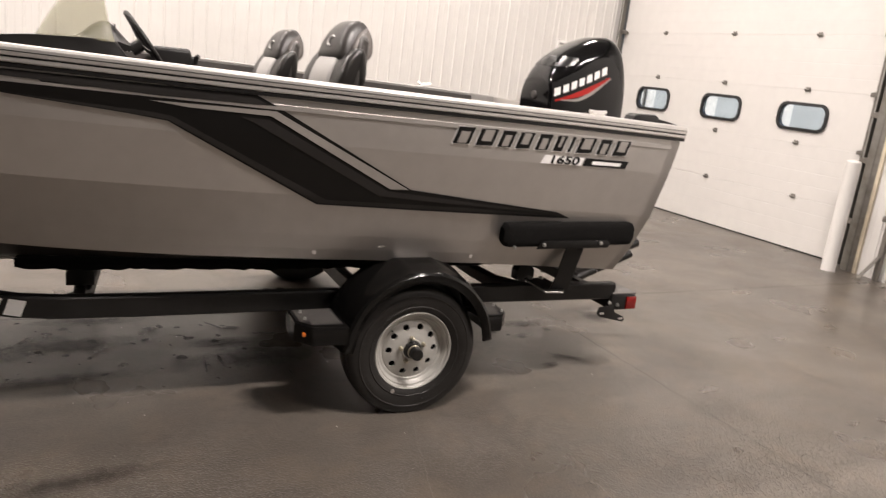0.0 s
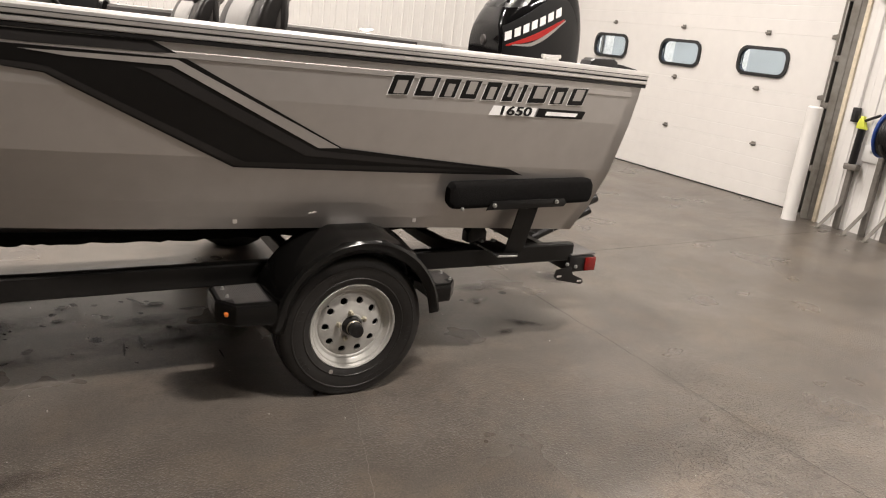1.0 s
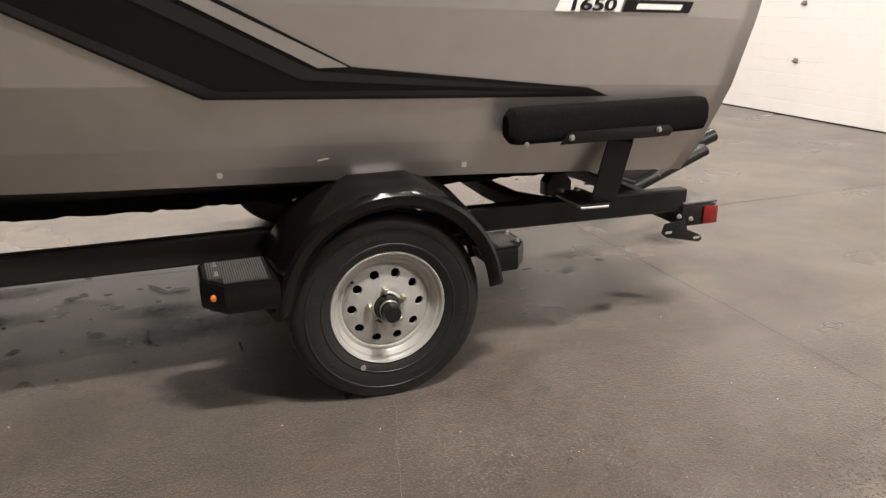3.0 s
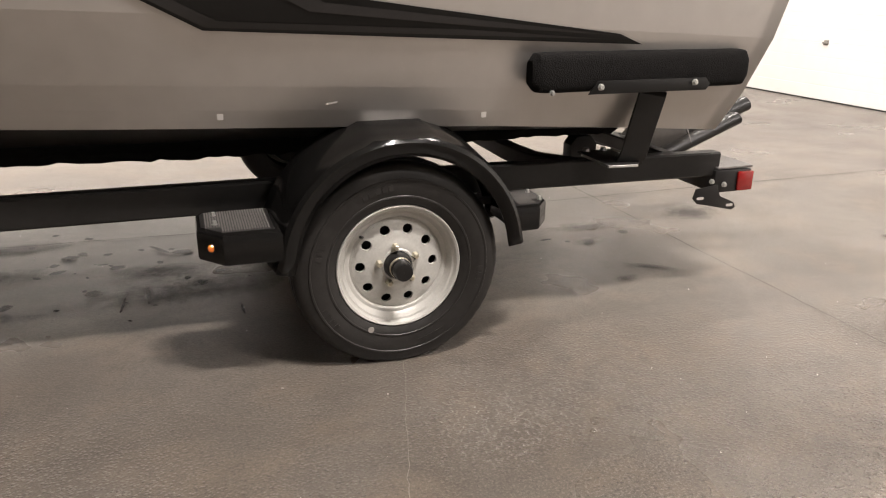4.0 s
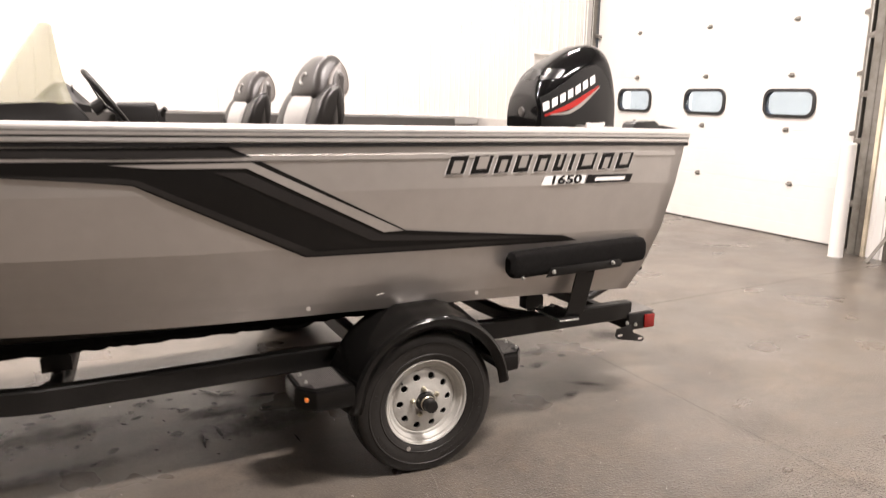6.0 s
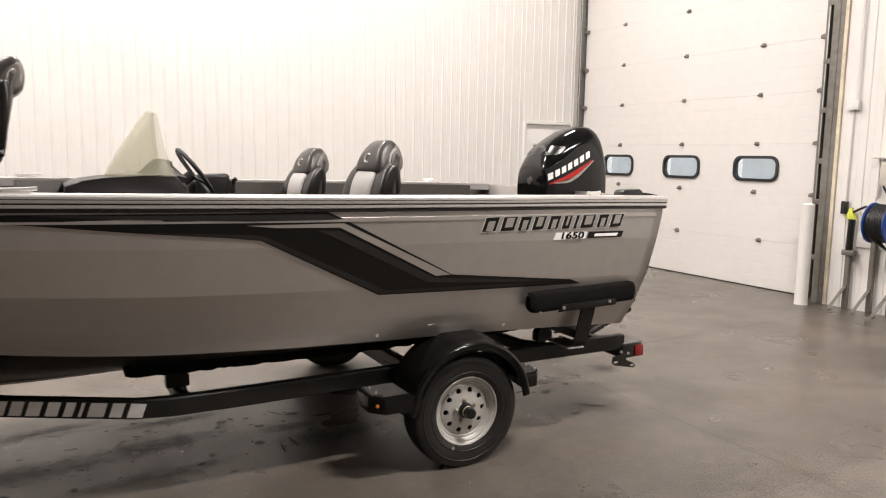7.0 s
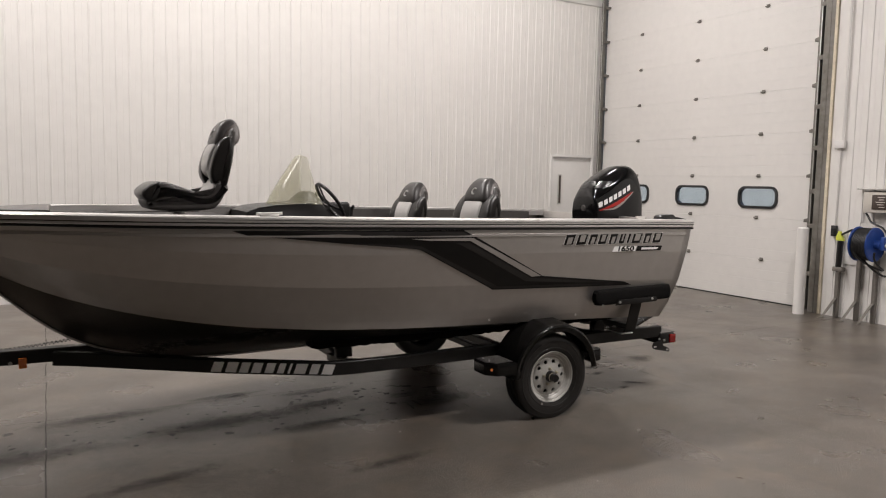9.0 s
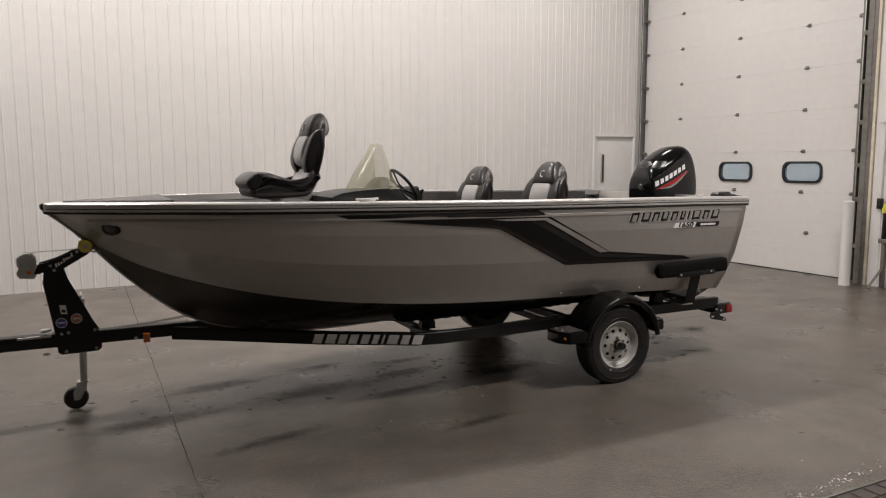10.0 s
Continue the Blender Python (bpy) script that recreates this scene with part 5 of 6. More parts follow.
BOLSTER = [(0.195, 0.225), (0.172, 0.29), (0.182, 0.36), (0.208, 0.44), (0.24, 0.5), (0.285, 0.54), (0.325, 0.54), (0.333, 0.5), (0.332, 0.43), (0.303, 0.29), (0.288, 0.19), (0.276, 0.186), (0.225, 0.196)]
PAD = [(0.2, 0.27), (0.17, 0.32), (0.178, 0.4), (0.212, 0.48), (0.27, 0.53), (0.325, 0.52), (0.29, 0.23)]
HEAD = [(0.218, 0.47), (0.236, 0.56), (0.272, 0.625), (0.315, 0.658), (0.36, 0.664), (0.39, 0.635), (0.397, 0.58), (0.385, 0.5), (0.33, 0.46)]
COLLAR = [(0.272, 0.49), (0.284, 0.55), (0.315, 0.6), (0.35, 0.634), (0.384, 0.638), (0.4, 0.58), (0.389, 0.505), (0.34, 0.475)]
SHELL_BACK = [(0.25, 0.195), (0.245, 0.25), (0.295, 0.5), (0.33, 0.6), (0.37, 0.6), (0.345, 0.49), (0.282, 0.2)]
PAN = [(-0.235, 0.125), (-0.19, 0.115), (-0.11, 0.172), (-0.03, 0.165), (0.12, 0.115), (0.19, 0.125), (0.235, 0.18), (0.275, 0.215), (0.298, 0.21), (0.225, 0.075), (0.17, 0.05), (-0.01, 0.046), (-0.2, 0.055), (-0.225, 0.085)]
CUSHION = [(-0.26, 0.175), (-0.2, 0.225), (-0.11, 0.243), (-0.03, 0.212), (0.05, 0.183), (0.14, 0.155), (0.19, 0.185), (0.22, 0.25), (0.25, 0.24), (0.235, 0.18), (0.19, 0.115), (0.12, 0.105), (-0.03, 0.158), (-0.11, 0.165), (-0.19, 0.105), (-0.23, 0.12)]
CUSHION_FRONT = [(-0.264, 0.175), (-0.2, 0.229), (-0.15, 0.242), (-0.13, 0.238), (-0.13, 0.16), (-0.19, 0.103), (-0.232, 0.118)]
NECK = [(0.13, 0.15), (0.18, 0.175), (0.21, 0.255), (0.25, 0.25), (0.235, 0.185), (0.19, 0.135)]


def chair(u, v, z, deck, swivel, label):
    """A padded folding chair: pan, cushions, bolstered back and headrest on a pedestal."""
    seat = thing("fishing_chair", (u, v, deck), label, "chair", "boat chairs", turned(u, v, swivel))

    def at(bm):
        bmesh.ops.translate(bm, vec=(u, v, z), verts=bm.verts)
        return bm

    def top(h):
        return 1 - 0.45 * min(max((h - 0.48) / 0.17, 0), 1) ** 1.6

    def waist(h):
        return 1.0 - 0.28 * min(max((0.34 - h) / 0.14, 0), 1) ** 1.5 - 0.12 * min(max((h - 0.42) / 0.1, 0), 1)
    part("seat_shell", at(pillow(PAN, -0.2, 0.2, 0.03)), SEAT_SHELL, seat, "dark grey moulded seat shell")
    part("cushion", at(pillow(CUSHION, -0.205, 0.205, 0.035)), SEAT_CHAR, seat, "charcoal seat cushion")
    part("front_panel", at(pillow(CUSHION_FRONT, -0.209, 0.209, 0.03)), SEAT_BLACK, seat, "black front panel of the cushion")
    part("lumbar_pad", at(pillow(NECK, -0.17, 0.17, 0.02)), SEAT_LIGHT, seat, "light grey lumbar pad")
    part("back_shell", at(pillow(SHELL_BACK, -0.205, 0.205, 0.03, lambda h: top(h) * waist(h))), SEAT_SHELL, seat, "dark moulded back shell")
    part("centre_pad", at(pillow(PAD, -0.11, 0.11, 0.025)), SEAT_LIGHT, seat, "light grey centre pad")
    part("bolster", at(pillow(BOLSTER, -0.215, -0.085, 0.024, waist)), SEAT_BLACK, seat, "black side bolster")
    part("bolster", at(pillow(BOLSTER, 0.085, 0.215, 0.024, waist)), SEAT_BLACK, seat, "black side bolster")
    part("collar", at(pillow(COLLAR, -0.142, 0.142, 0.022, top)), SEAT_DARK, seat, "grey shoulder band")
    head = part("headrest", at(pillow(HEAD, -0.138, 0.138, 0.035, top)), SEAT_CHAR, seat, "charcoal headrest")
    arc = [(0.24 + 0.022 * math.sin(radians(a)) * 0.45, 0.005 - 0.022 * math.cos(radians(a)), 0.565 + 0.022 * math.sin(radians(a))) for a in range(40, 320, 20)]
    part("emblem", at(tube(arc, 0.0055, 6, up=(-0.9, 0, 0.4))), SEAT_LIGHT, head, "pale curved emblem")
    part("pedestal", lathe([(0.0005, z + 0.047), (0.075, z + 0.046), (0.075, z + 0.036), (0.04, z + 0.03), (0.04, deck + 0.014), (0.1, deck + 0.01), (0.11, deck)], (u, v, 0), "z", 20), ZINC, seat, "metal seat pedestal")
    return seat


chair(-2.335, 0.0, 1.43, 1.417, 2, "black and grey padded folding chair on the bow deck")
chair(-0.555, -0.53, 1.03, 0.84, 8, "black and grey padded helm chair on a pedestal")
chair(-0.585, 0.6, 0.99, 0.84, 8, "black and grey padded helm chair on a pedestal")

# ==== outboard motor ====
mo = thing("outboard_motor", (1.4, 0, 0.5), "gloss black outboard motor with pale and red graphics", "outboard motor", m=RIG)
# side outline of the cowl, bow end first: its top and its half-breadth along the length
c_top = curve([1.1, 1.108, 1.125, 1.16, 1.22, 1.3, 1.38, 1.45, 1.515, 1.56, 1.595, 1.625, 1.65, 1.665, 1.672], [1.518, 1.54, 1.577, 1.63, 1.687, 1.738, 1.775, 1.796, 1.802, 1.788, 1.755, 1.69, 1.59, 1.48, 1.4])
c_half = curve([1.1, 1.108, 1.14, 1.25, 1.45, 1.57, 1.64, 1.672], [0.168, 0.178, 0.192, 0.206, 0.21, 0.197, 0.165, 0.125])
COWL_LOW = 1.31


def cowl_v(x, z):
    """The cowl's half-breadth at a height."""
    f = min(max((z - COWL_LOW) / (c_top(x) - COWL_LOW), 0), 1)
    return c_half(x) * (1 - f ** 3.4) ** 0.3 * (0.95 + 0.05 * f)


bm = bmesh.new()
rings = []
for x in [1.1, 1.104, 1.11, 1.12] + [1.135 + 0.525 * i / 25 for i in range(26)] + [1.667, 1.672]:
    zt = c_top(x)
    heights = [COWL_LOW + (zt - COWL_LOW) * math.sin(math.pi / 2 * j / 18) for j in range(19)]
    rings.append([(x, -cowl_v(x, z), z) for z in heights] + [(x, cowl_v(x, z), z) for z in reversed(heights[:-1])])
skin(rings, True, True, bm)
cw = part("cowl", bm, COWL, mo, "gloss black engine cowl")


def on_cowl(name, low, high, x0, x1, mat, lift, label, side=-1, nx=14, nz=5):
    """A thin skin on the cowl's side between two curves."""
    bm = bmesh.new()
    rows = []
    for i in range(nx + 1):
        x = x0 + (x1 - x0) * i / nx
        zs = [low(x) + (high(x) - low(x)) * j / nz for j in range(nz + 1)]
        rows.append([(x, side * (cowl_v(x, z) + lift), z) for z in zs] + [(x, side * (cowl_v(x, z) - 0.004), z) for z in reversed(zs)])
    skin(rows, True, True, bm)
    return part(name, bm, mat, cw, label)


panel_low = curve([1.115, 1.62], [1.33, 1.33])
panel_high = curve([1.115, 1.23, 1.42, 1.47, 1.52, 1.62], [1.505, 1.57, 1.678, 1.685, 1.655, 1.48])
for side in (-1, 1):
    on_cowl("side_panel", panel_low, panel_high, 1.115, 1.62, COWL_SATIN, 0.004, "satin black side panel", side)
name_low = curve([1.1, 1.3, 1.5], [1.421, 1.51, 1.608])
for i in range(7):
    x0 = 1.122 + 0.05 * i
    on_cowl("name_block", name_low, lambda x: name_low(x) + 0.044, x0, x0 + 0.034, WHITE_VINYL, 0.006, "pale slanted block", -1, 2, 2)
on_cowl("red_flash", curve([1.13, 1.31, 1.48], [1.404, 1.452, 1.562]), curve([1.13, 1.283, 1.48], [1.412, 1.474, 1.57]), 1.13, 1.48, RED_VINYL, 0.0055, "red swoosh")
on_cowl("pale_flash", curve([1.163, 1.26, 1.33, 1.49], [1.41, 1.412, 1.437, 1.56]), curve([1.163, 1.26, 1.33, 1.49], [1.416, 1.428, 1.459, 1.566]), 1.163, 1.49, SILVER_VINYL, 0.0065, "silver swoosh")
part("lower_cowl", slab([(1.14, 1.2), (1.6, 1.18), (1.655, 1.25), (1.67, 1.306), (1.125, 1.306), (1.12, 1.26)], -0.185, 0.185, "y", 0.03), COWL_SATIN, mo, "satin black lower cowl")
part("front_badge", lathe([(0.0005, -0.012), (0.024, -0.01), (0.028, 0.0)], (1.1, 0.0, 1.425), "x", 18), SEAT_SHELL, cw, "grey round badge")
for side in (-1, 1):
    on_cowl("air_scoop", curve([1.14, 1.225, 1.268], [1.6, 1.613, 1.65]), curve([1.14, 1.18, 1.268], [1.606, 1.665, 1.66]), 1.14, 1.268, COWL_SATIN, 0.007, "recessed satin air scoop", side, 8, 3)
part("swivel", slab([(1.32, 0.9), (1.5, 0.9), (1.52, 1.26), (1.3, 1.26)], -0.09, 0.09, "y", 0.02), COWL_SATIN, mo)
part("leg", sweep([(1.43, 0, 1.28), (1.46, 0, 0.9), (1.5, 0, 0.6)], rect2(0.09, 0.17, 0.02), up=(1, 0, 0)), COWL, mo)
part("gearcase", lathe([(0.001, -0.2), (0.03, -0.17), (0.05, -0.1), (0.052, 0.05), (0.04, 0.13), (0.02, 0.17), (0.001, 0.17)], (1.55, 0, 0.6), "x", 20), COWL, mo)
part("plate", box((1.4, -0.09, 0.74), (1.72, 0.09, 0.752), 0.004), COWL, mo)
part("tiller_clamp", box((1.27, -0.16, 1.1), (1.4, 0.16, 1.36), 0.02), COWL_SATIN, mo)
part("support_arm", sweep([(1.1, 0, 0.41), (1.48, 0, 0.36)], rect2(0.05, 0.06)), FRAME_BLACK, trailer)
part("support_bar", tube([(1.42, -0.2, 0.335), (1.82, -0.2, 0.49)], 0.03, 16), FRAME_BLACK, trailer, "black motor support bar")
part("support_bar", tube([(1.5, -0.1, 0.37), (1.97, -0.1, 0.53)], 0.036, 16), TRIM_BLACK, trailer, "black motor support bar")
part("support_gusset", slab([(1.2, 0.36), (1.46, 0.34), (1.6, 0.42), (1.56, 0.49), (1.3, 0.49)], -0.165, -0.153, "y", 0.003), GREY_VINYL, trailer, "dusty grey gusset plate")
part("support_hanger", sweep([(1.1, -0.2, 0.44), (1.44, -0.2, 0.345)], rect2(0.04, 0.05)), FRAME_BLACK, trailer)
part("trim_wire", tube([(1.3, -0.3, 0.6), (1.34, -0.32, 0.57), (1.37, -0.38, 0.52), (1.33, -0.46, 0.47)], 0.002, 6), CABLE_GREY, trailer)

# ==== beside the overhead door ====
WX = EAST_X
sw_box = thing("door_control", (WX, 4.675, 1.1), "small black door control box on the wall", "switch")
part("body", box((WX - 0.05, 4.615, 1.05), (WX - 0.013, 4.69, 1.19), 0.006), TRIM_BLACK, sw_box)
for k in range(3):
    part("button", lathe([(0.012, 0.0), (0.012, -0.008), (0.0005, -0.009)], (WX - 0.05, 4.652, 1.085 + 0.035 * k), "x", 12), GASKET, sw_box)
part("conduit", tube([(WX - 0.025, 4.655, 1.19), (WX - 0.025, 4.65, 1.7), (WX - 0.025, 4.645, 2.19)], 0.008, 8, up=(1, 0, 0)), PLAIN_WHITE, sw_box)
jb = thing("junction_box", (WX, 4.645, 2.23), "white junction box with conduit running up the wall", "junction box")
part("body", box((WX - 0.06, 4.58, 2.185), (WX - 0.013, 4.71, 2.285), 0.005), PLAIN_WHITE, jb)
part("conduit", tube([(WX - 0.03, 4.615, 2.285), (WX - 0.03, 4.615, 4.2), (WX - 0.03, 4.595, TOP)], 0.011, 8, up=(1, 0, 0)), PLAIN_WHITE, jb)

rl = thing("hose_reel", (WX, 4.025, 1.0), "blue wall-mounted hose reel wound with black hose", "hose reel")
RX = WX - 0.3
part("flange", lathe([(0.05, 0.0), (0.2, 0.0), (0.21, 0.008), (0.21, 0.014), (0.2, 0.012), (0.05, 0.01)], (RX, 3.945, 1.0), "y", 40), BLUE_REEL, rl, "blue painted reel flange")
part("flange", lathe([(0.05, 0.0), (0.2, 0.0), (0.21, 0.008), (0.21, 0.014), (0.2, 0.012), (0.05, 0.01)], (RX, 4.155, 1.0), "y", 40), BLUE_REEL, rl, "blue painted reel flange")
part("drum", tube([(RX, 3.875, 1.0), (RX, 4.205, 1.0)], 0.055, 20), BLUE_REEL, rl)
pts = []
for k in range(720):
    a = 2 * math.pi * k / 40
    lay = k / 720
    y = 3.97 + 0.17 * abs(((lay * 2) % 2) - 1)
    r = 0.16 + 0.025 * (lay > 0.5)
    pts.append((RX + r * math.cos(a), y, 1.0 + r * math.sin(a)))
part("hose", tube(pts, 0.0135, 6, up=(0, 1, 0)), HOSE, rl, "black rubber hose")
part("hose_loop", tube([(RX - 0.2 * math.cos(2 * math.pi * i / 40), 4.085 - 0.25 * i / 40, 0.92 - 0.24 * math.sin(math.pi * i / 40)) for i in range(41)], 0.013, 8, up=(0, 1, 0)), HOSE, rl)
part("hose_loop", tube([(RX - 0.1 * math.cos(2 * math.pi * i / 40), 4.125 - 0.55 * i / 40, 0.96 - 0.34 * math.sin(math.pi * i / 40)) for i in range(41)], 0.013, 8, up=(0, 1, 0)), HOSE, rl)
part("bracket", box((RX - 0.04, 3.825, 0.94), (WX - 0.01, 3.875, 1.1), 0.008), BLUE_REEL, rl)
part("arm", sweep([(RX, 3.845, 1.0), (WX - 0.16, 3.795, 1.06), (WX - 0.02, 3.795, 1.1)], rect2(0.07, 0.05, 0.006)), BLUE_REEL, rl)
part("back_plate", box((WX - 0.03, 3.705, 0.86), (WX - 0.013, 3.975, 1.18), 0.004), BLUE_REEL, rl)
part("swivel", tube([(RX, 3.805, 1.0), (RX, 3.855, 1.0)], 0.03, 12), ZINC, rl)

bx = thing("control_cabinet", (WX, 4.06, 1.51), "beige control cabinet with a dark window on the wall", "control box")
part("body", box((WX - 0.16, 3.81, 1.38), (WX - 0.013, 4.22, 1.63), 0.008), BEIGE_BOX, bx)
part("window", box((WX - 0.168, 3.92, 1.42), (WX - 0.158, 4.11, 1.6), 0.004), DARK_FACE, bx, "dark glossy window")
for k in range(5):
    part("window_mark", box((WX - 0.171, 3.95 + 0.012 * (k % 2), 1.445 + 0.03 * k), (WX - 0.1685, 4.02 + 0.02 * (k % 3), 1.455 + 0.03 * k)), BEIGE_BOX, bx)
part("shelf", box((WX - 0.14, 3.81, 1.66), (WX - 0.013, 4.33, 1.675), 0.003), ZINC, bx)
part("cable", tube([(WX - 0.08, 4.22, 1.37), (WX - 0.1, 4.14, 1.26), (WX - 0.12, 3.98, 1.2), (WX - 0.12, 3.88, 1.08)], 0.012, 8, up=(1, 0, 0)), HOSE, bx)
part("conduit", tube([(WX - 0.03, 4.31, 1.25), (WX - 0.03, 4.31, 1.67)], 0.01, 8, up=(1, 0, 0)), PLAIN_WHITE, bx)
part("conduit", tube([(WX - 0.03, 4.06, 1.67), (WX - 0.03, 4.06, 3.26), (WX - 0.03, 4.06, TOP)], 0.011, 8, up=(1, 0, 0)), PLAIN_WHITE, bx)

for k, y in enumerate((4.55, 4.28, 4.065)):
    st = thing("boat_stand", (WX - 0.06, y, 0), "dark steel pole stand with a grey angled foot", "stand", "pole stands")
    px = WX - 0.05
    part("pole", sweep([(px, y, 0.002), (px, y, 0.84 if k else 0.66)], rect2(0.05, 0.05, 0.004), up=(1, 0, 0)), HINGE, st)
    part("foot", sweep([(px - 0.2, y + 0.06, 0.008), (px - 0.02, y + 0.005, 0.25)], rect2(0.045, 0.008, 0.002)), GALV, st, "grey flat steel foot")
    part("foot_pad", box((px - 0.24, y + 0.035, 0.0), (px - 0.17, y + 0.095, 0.007)), GALV, st)
    if k == 0:
        part("sleeve", tube([(px - 0.01, y, 0.62), (px - 0.01, y - 0.01, 1.0)], 0.036, 14, up=(1, 0, 0)), TRIM_BLACK, st, "black sleeve")
        part("clamp", box((px - 0.05, y - 0.075, 0.6), (px + 0.03, y + 0.06, 0.66), 0.01), HINGE, st)
        part("grip", slab([(y - 0.06, 1.0), (y + 0.045, 1.0), (y + 0.045, 1.05), (y + 0.02, 1.12), (y - 0.01, 1.12), (y - 0.02, 1.06)], px - 0.03, px + 0.01, "x", 0.006), YELLOW_PLASTIC, st, "yellow-green plastic grip")
        part("trigger", tube([(px - 0.01, y - 0.02, 1.08), (px - 0.02, y - 0.1, 1.12), (px - 0.02, y - 0.16, 1.15)], 0.014, 8, up=(1, 0, 0)), TRIM_BLACK, st)
rack = thing("wall_rack", (WX, 4.215, 0.75), "white board with hooks behind the pole stands", "rack")
part("board", box((WX - 0.022, 3.965, 0.7), (WX - 0.013, 4.495, 0.86), 0.002), PLAIN_WHITE, rack)
for y in (4.065, 4.265, 4.415):
    bolt(rack, (WX - 0.022, y, 0.8), "x", -1, 0.012)

# across the yard, seen through the door's panes
nb = thing("storage_building", (34, 12, -0.05), "pale metal storage building with red and grey doors across the yard", "building")
part("wall", box((34, -30, -0.05), (46, 60, 9), 0.05), FAR_SIDING, nb)
part("roof", slab([(33.5, 9.0), (40, 11.5), (46.5, 9.0)], -30.5, 60.5, "y"), FAR_WALL, nb)
for k in range(14):
    y = -18 + 5.3 * k
    part("door", box((33.9, y, -0.05), (33.99, y + (1.9 if k == 12 else 3.2), 4.4)), FAR_RED if k == 12 else FAR_PALE, nb)
    part("gutter_pipe", box((33.85, y + 4.2, -0.05), (33.98, y + 4.35, 9)), GALV, nb)

# floor drain and marks
dr = thing("floor_drain", (1.3, 0.67, 0), "dark iron trench drain cover set in the floor", "drain")
bm = box((0.4, 0.5, 0.002), (2.33, 0.51, 0.008))
box((0.4, 0.83, 0.002), (2.33, 0.84, 0.008), bm=bm)
part("rim", bm, GALV, dr, smooth=False)
part("pit", box((0.4, 0.51, 0.0015), (2.33, 0.83, 0.003)), GASKET, dr, smooth=False)
for i in range(18):
    x = 0.41 + i * 0.107
    for k in range(3):
        part("grate_plate", box((x, 0.515 + 0.106 * k, 0.003), (x + 0.09, 0.605 + 0.106 * k, 0.0075), 0.002), DARK_FACE, dr, smooth=False)


def stain(x, y, rx, ry, turn=0.0, mat=STAIN):
    bm = bmesh.new()
    bm.faces.new([bm.verts.new((math.cos(2 * math.pi * i / 32), math.sin(2 * math.pi * i / 32), 0)) for i in range(32)])
    me = bpy.data.meshes.new("stain")
    bm.to_mesh(me)
    bm.free()
    me.materials.append(mat)
    ob = new("stain", me)
    ob.parent = floor
    stain.z += 0.00012
    ob.matrix_basis = Matrix.Translation((x, y, stain.z)) @ Matrix.Rotation(radians(turn), 4, "Z") @ Matrix.Diagonal((rx, ry, 1, 1))
    ob.visible_shadow = False


stain.z = 0.0042
for args in ((2.95, 3.92, 0.27, 0.2, 20), (2.28, 3.3, 0.17, 0.05, -35), (2.1, 3.22, 0.1, 0.05, 10), (2.2, 3.66, 0.14, 0.07, 10), (2.3, 3.85, 0.3, 0.1, 0), (0.43, 3.8, 0.3, 0.12, 0), (-0.2, 4.2, 0.45, 0.1, 3), (-0.85, 4.36, 0.5, 0.08, 3), (-0.3, 3.87, 0.5, 0.16, 5), (0.55, 3.6, 0.5, 0.2, 4), (-1.0, 3.75, 0.9, 0.22, 4), (-2.2, 3.6, 0.8, 0.2, 6), (-0.4, 3.45, 0.6, 0.1, 4), (-1.7, 4.2, 0.8, 0.14, 3), (-1.6, 2.9, 0.7, 0.12, 12), (-0.3, 2.6, 0.5, 0.1, 8)):
    stain(*args)
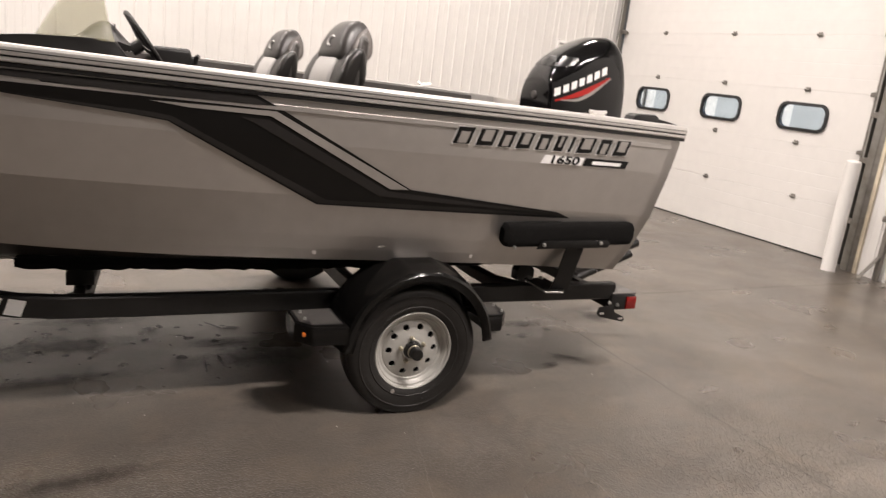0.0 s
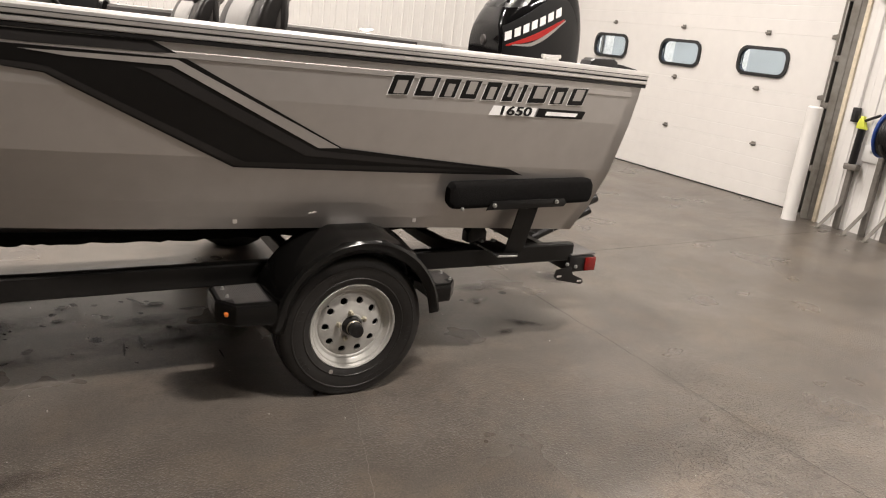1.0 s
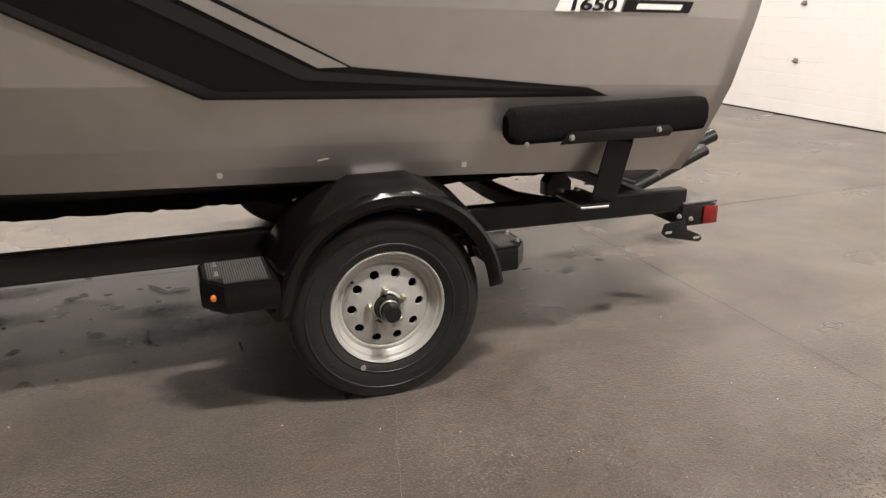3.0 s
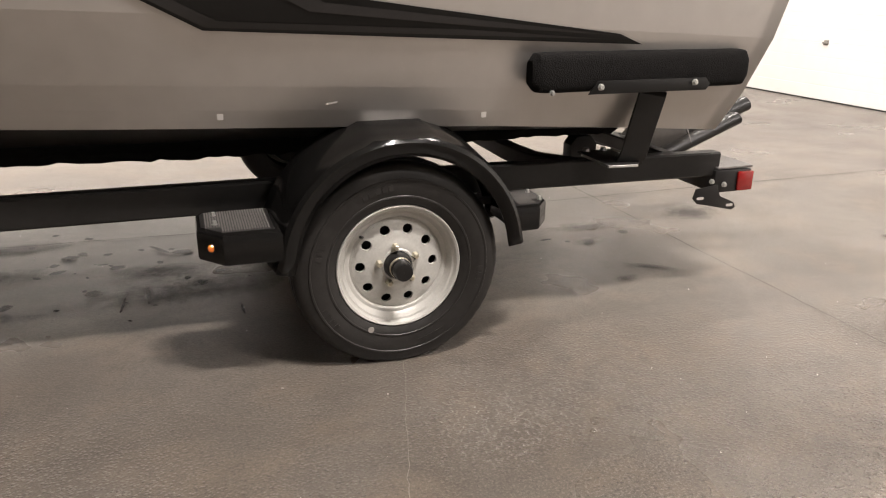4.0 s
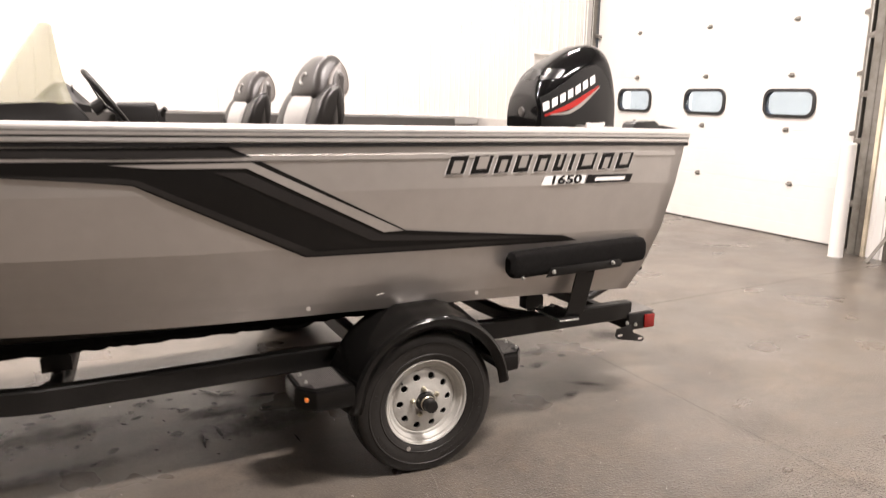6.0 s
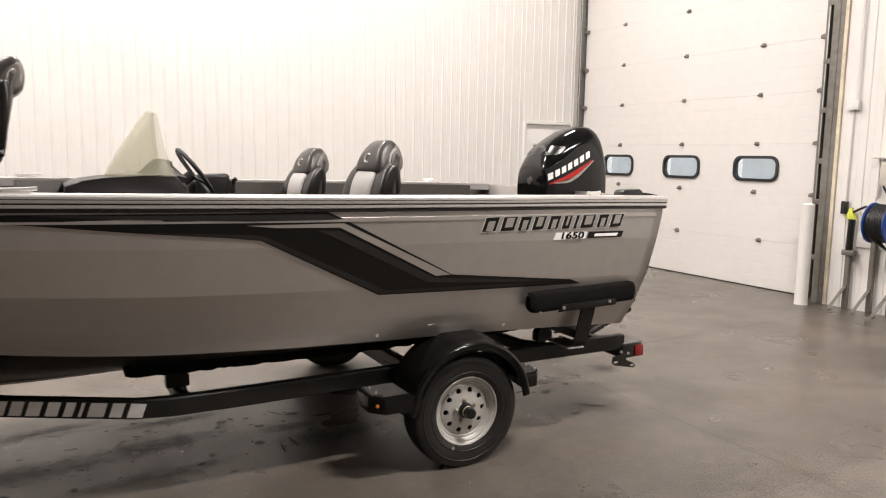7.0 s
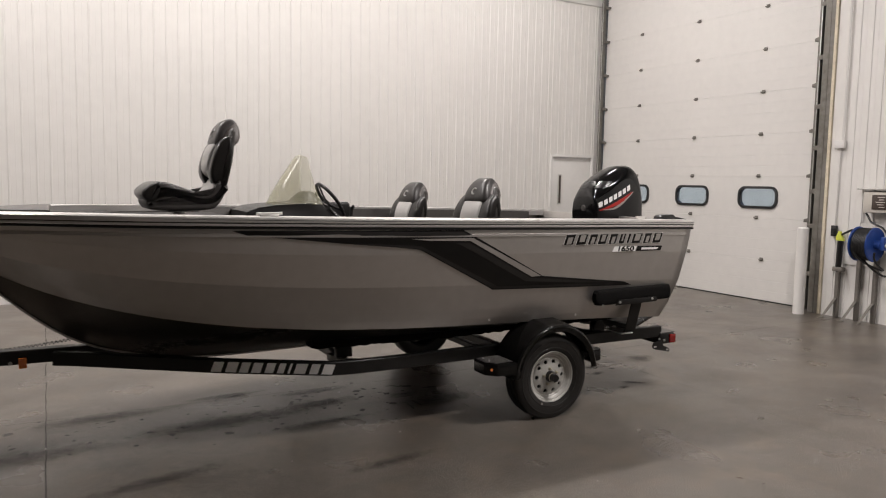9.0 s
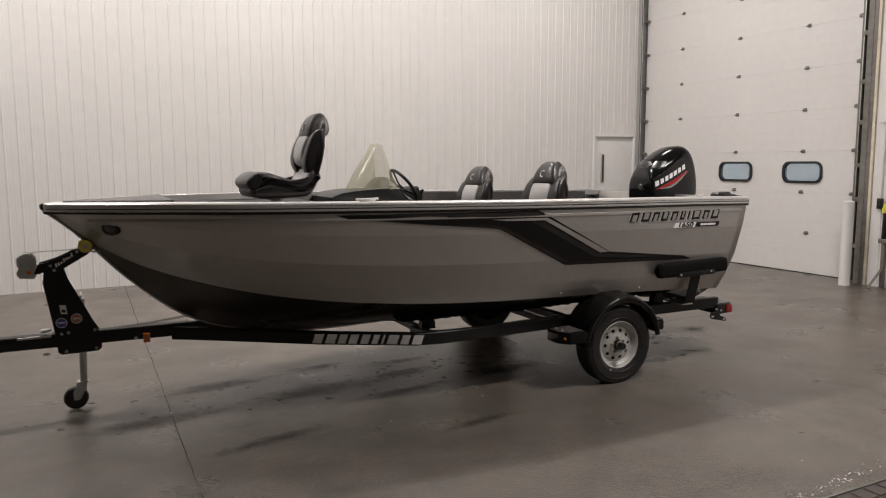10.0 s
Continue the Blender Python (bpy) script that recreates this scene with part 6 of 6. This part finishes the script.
for args in ((0.37, 3.56, 0.016, 0.13, 2), (0.29, 3.5, 0.01, 0.12, -5), (0.67, 3.36, 0.008, 0.09, 2), (0.5, 4.0, 0.08, 0.05, -4), (0.66, 3.9, 0.13, 0.035, -6), (0.08, 4.04, 0.06, 0.045, 20), (0.05, 3.88, 0.06, 0.03, 30), (0.38, 3.82, 0.03, 0.035, 0), (0.41, 4.05, 0.02, 0.12, 35), (0.63, 3.74, 0.05, 0.03, 10), (2.18, 3.63, 0.05, 0.02, 30), (2.02, 3.72, 0.06, 0.02, 10), (2.1, 3.67, 0.03, 0.025, 50)):
    stain(*args, RUBBER_MARK)
# flaked rubber marks where the trailer stands
rng = random.Random(11)
for k in range(150):
    x, y = rng.gauss(-0.6, 1.1), rng.gauss(3.8, 0.28)
    if y > 3.3 and not 0.75 < x < 1.5:
        w = rng.choice((0.012, 0.018, 0.025, 0.035, 0.055))
        stain(x, y, w, w * rng.uniform(0.4, 1.0), rng.uniform(0, 180), RUBBER_MARK)
# grit and flecks lying on the floor
bm = bmesh.new()
rng = random.Random(5)
for i in range(170):
    x, y = rng.uniform(-2.5, 3.2), rng.uniform(0.2, 5.0)
    s = rng.choice((0.001, 0.0015, 0.002, 0.002, 0.0035))
    m = Matrix.Translation((x, y, s * 0.4 + 0.004)) @ Euler((rng.uniform(0, 3), rng.uniform(0, 3), rng.uniform(0, 3))).to_matrix().to_4x4() @ Matrix.Diagonal((s, s * rng.uniform(0.6, 2.2), s * 0.6, 1))
    bmesh.ops.create_icosphere(bm, subdivisions=1, radius=1, matrix=m)
for i in range(70):
    f = rng.random()
    x, y = 0.6 + 0.7 * round(f * 4) / 4 + rng.gauss(0, 0.045), 0.9 + 0.07 * f + rng.gauss(0, 0.022)
    s = rng.choice((0.0025, 0.0035, 0.005))
    m = Matrix.Translation((x, y, s * 0.3 + 0.004)) @ Euler((0, 0, rng.uniform(0, 3))).to_matrix().to_4x4() @ Matrix.Diagonal((s, s * rng.uniform(0.6, 2.2), s * 0.5, 1))
    bmesh.ops.create_icosphere(bm, subdivisions=1, radius=1, matrix=m)
g = part("floor_grit", bm, STICKER_BAND, None, smooth=False)
tagged(g, "pale specks of grit scattered on the concrete floor", "grit", kind="stuff")
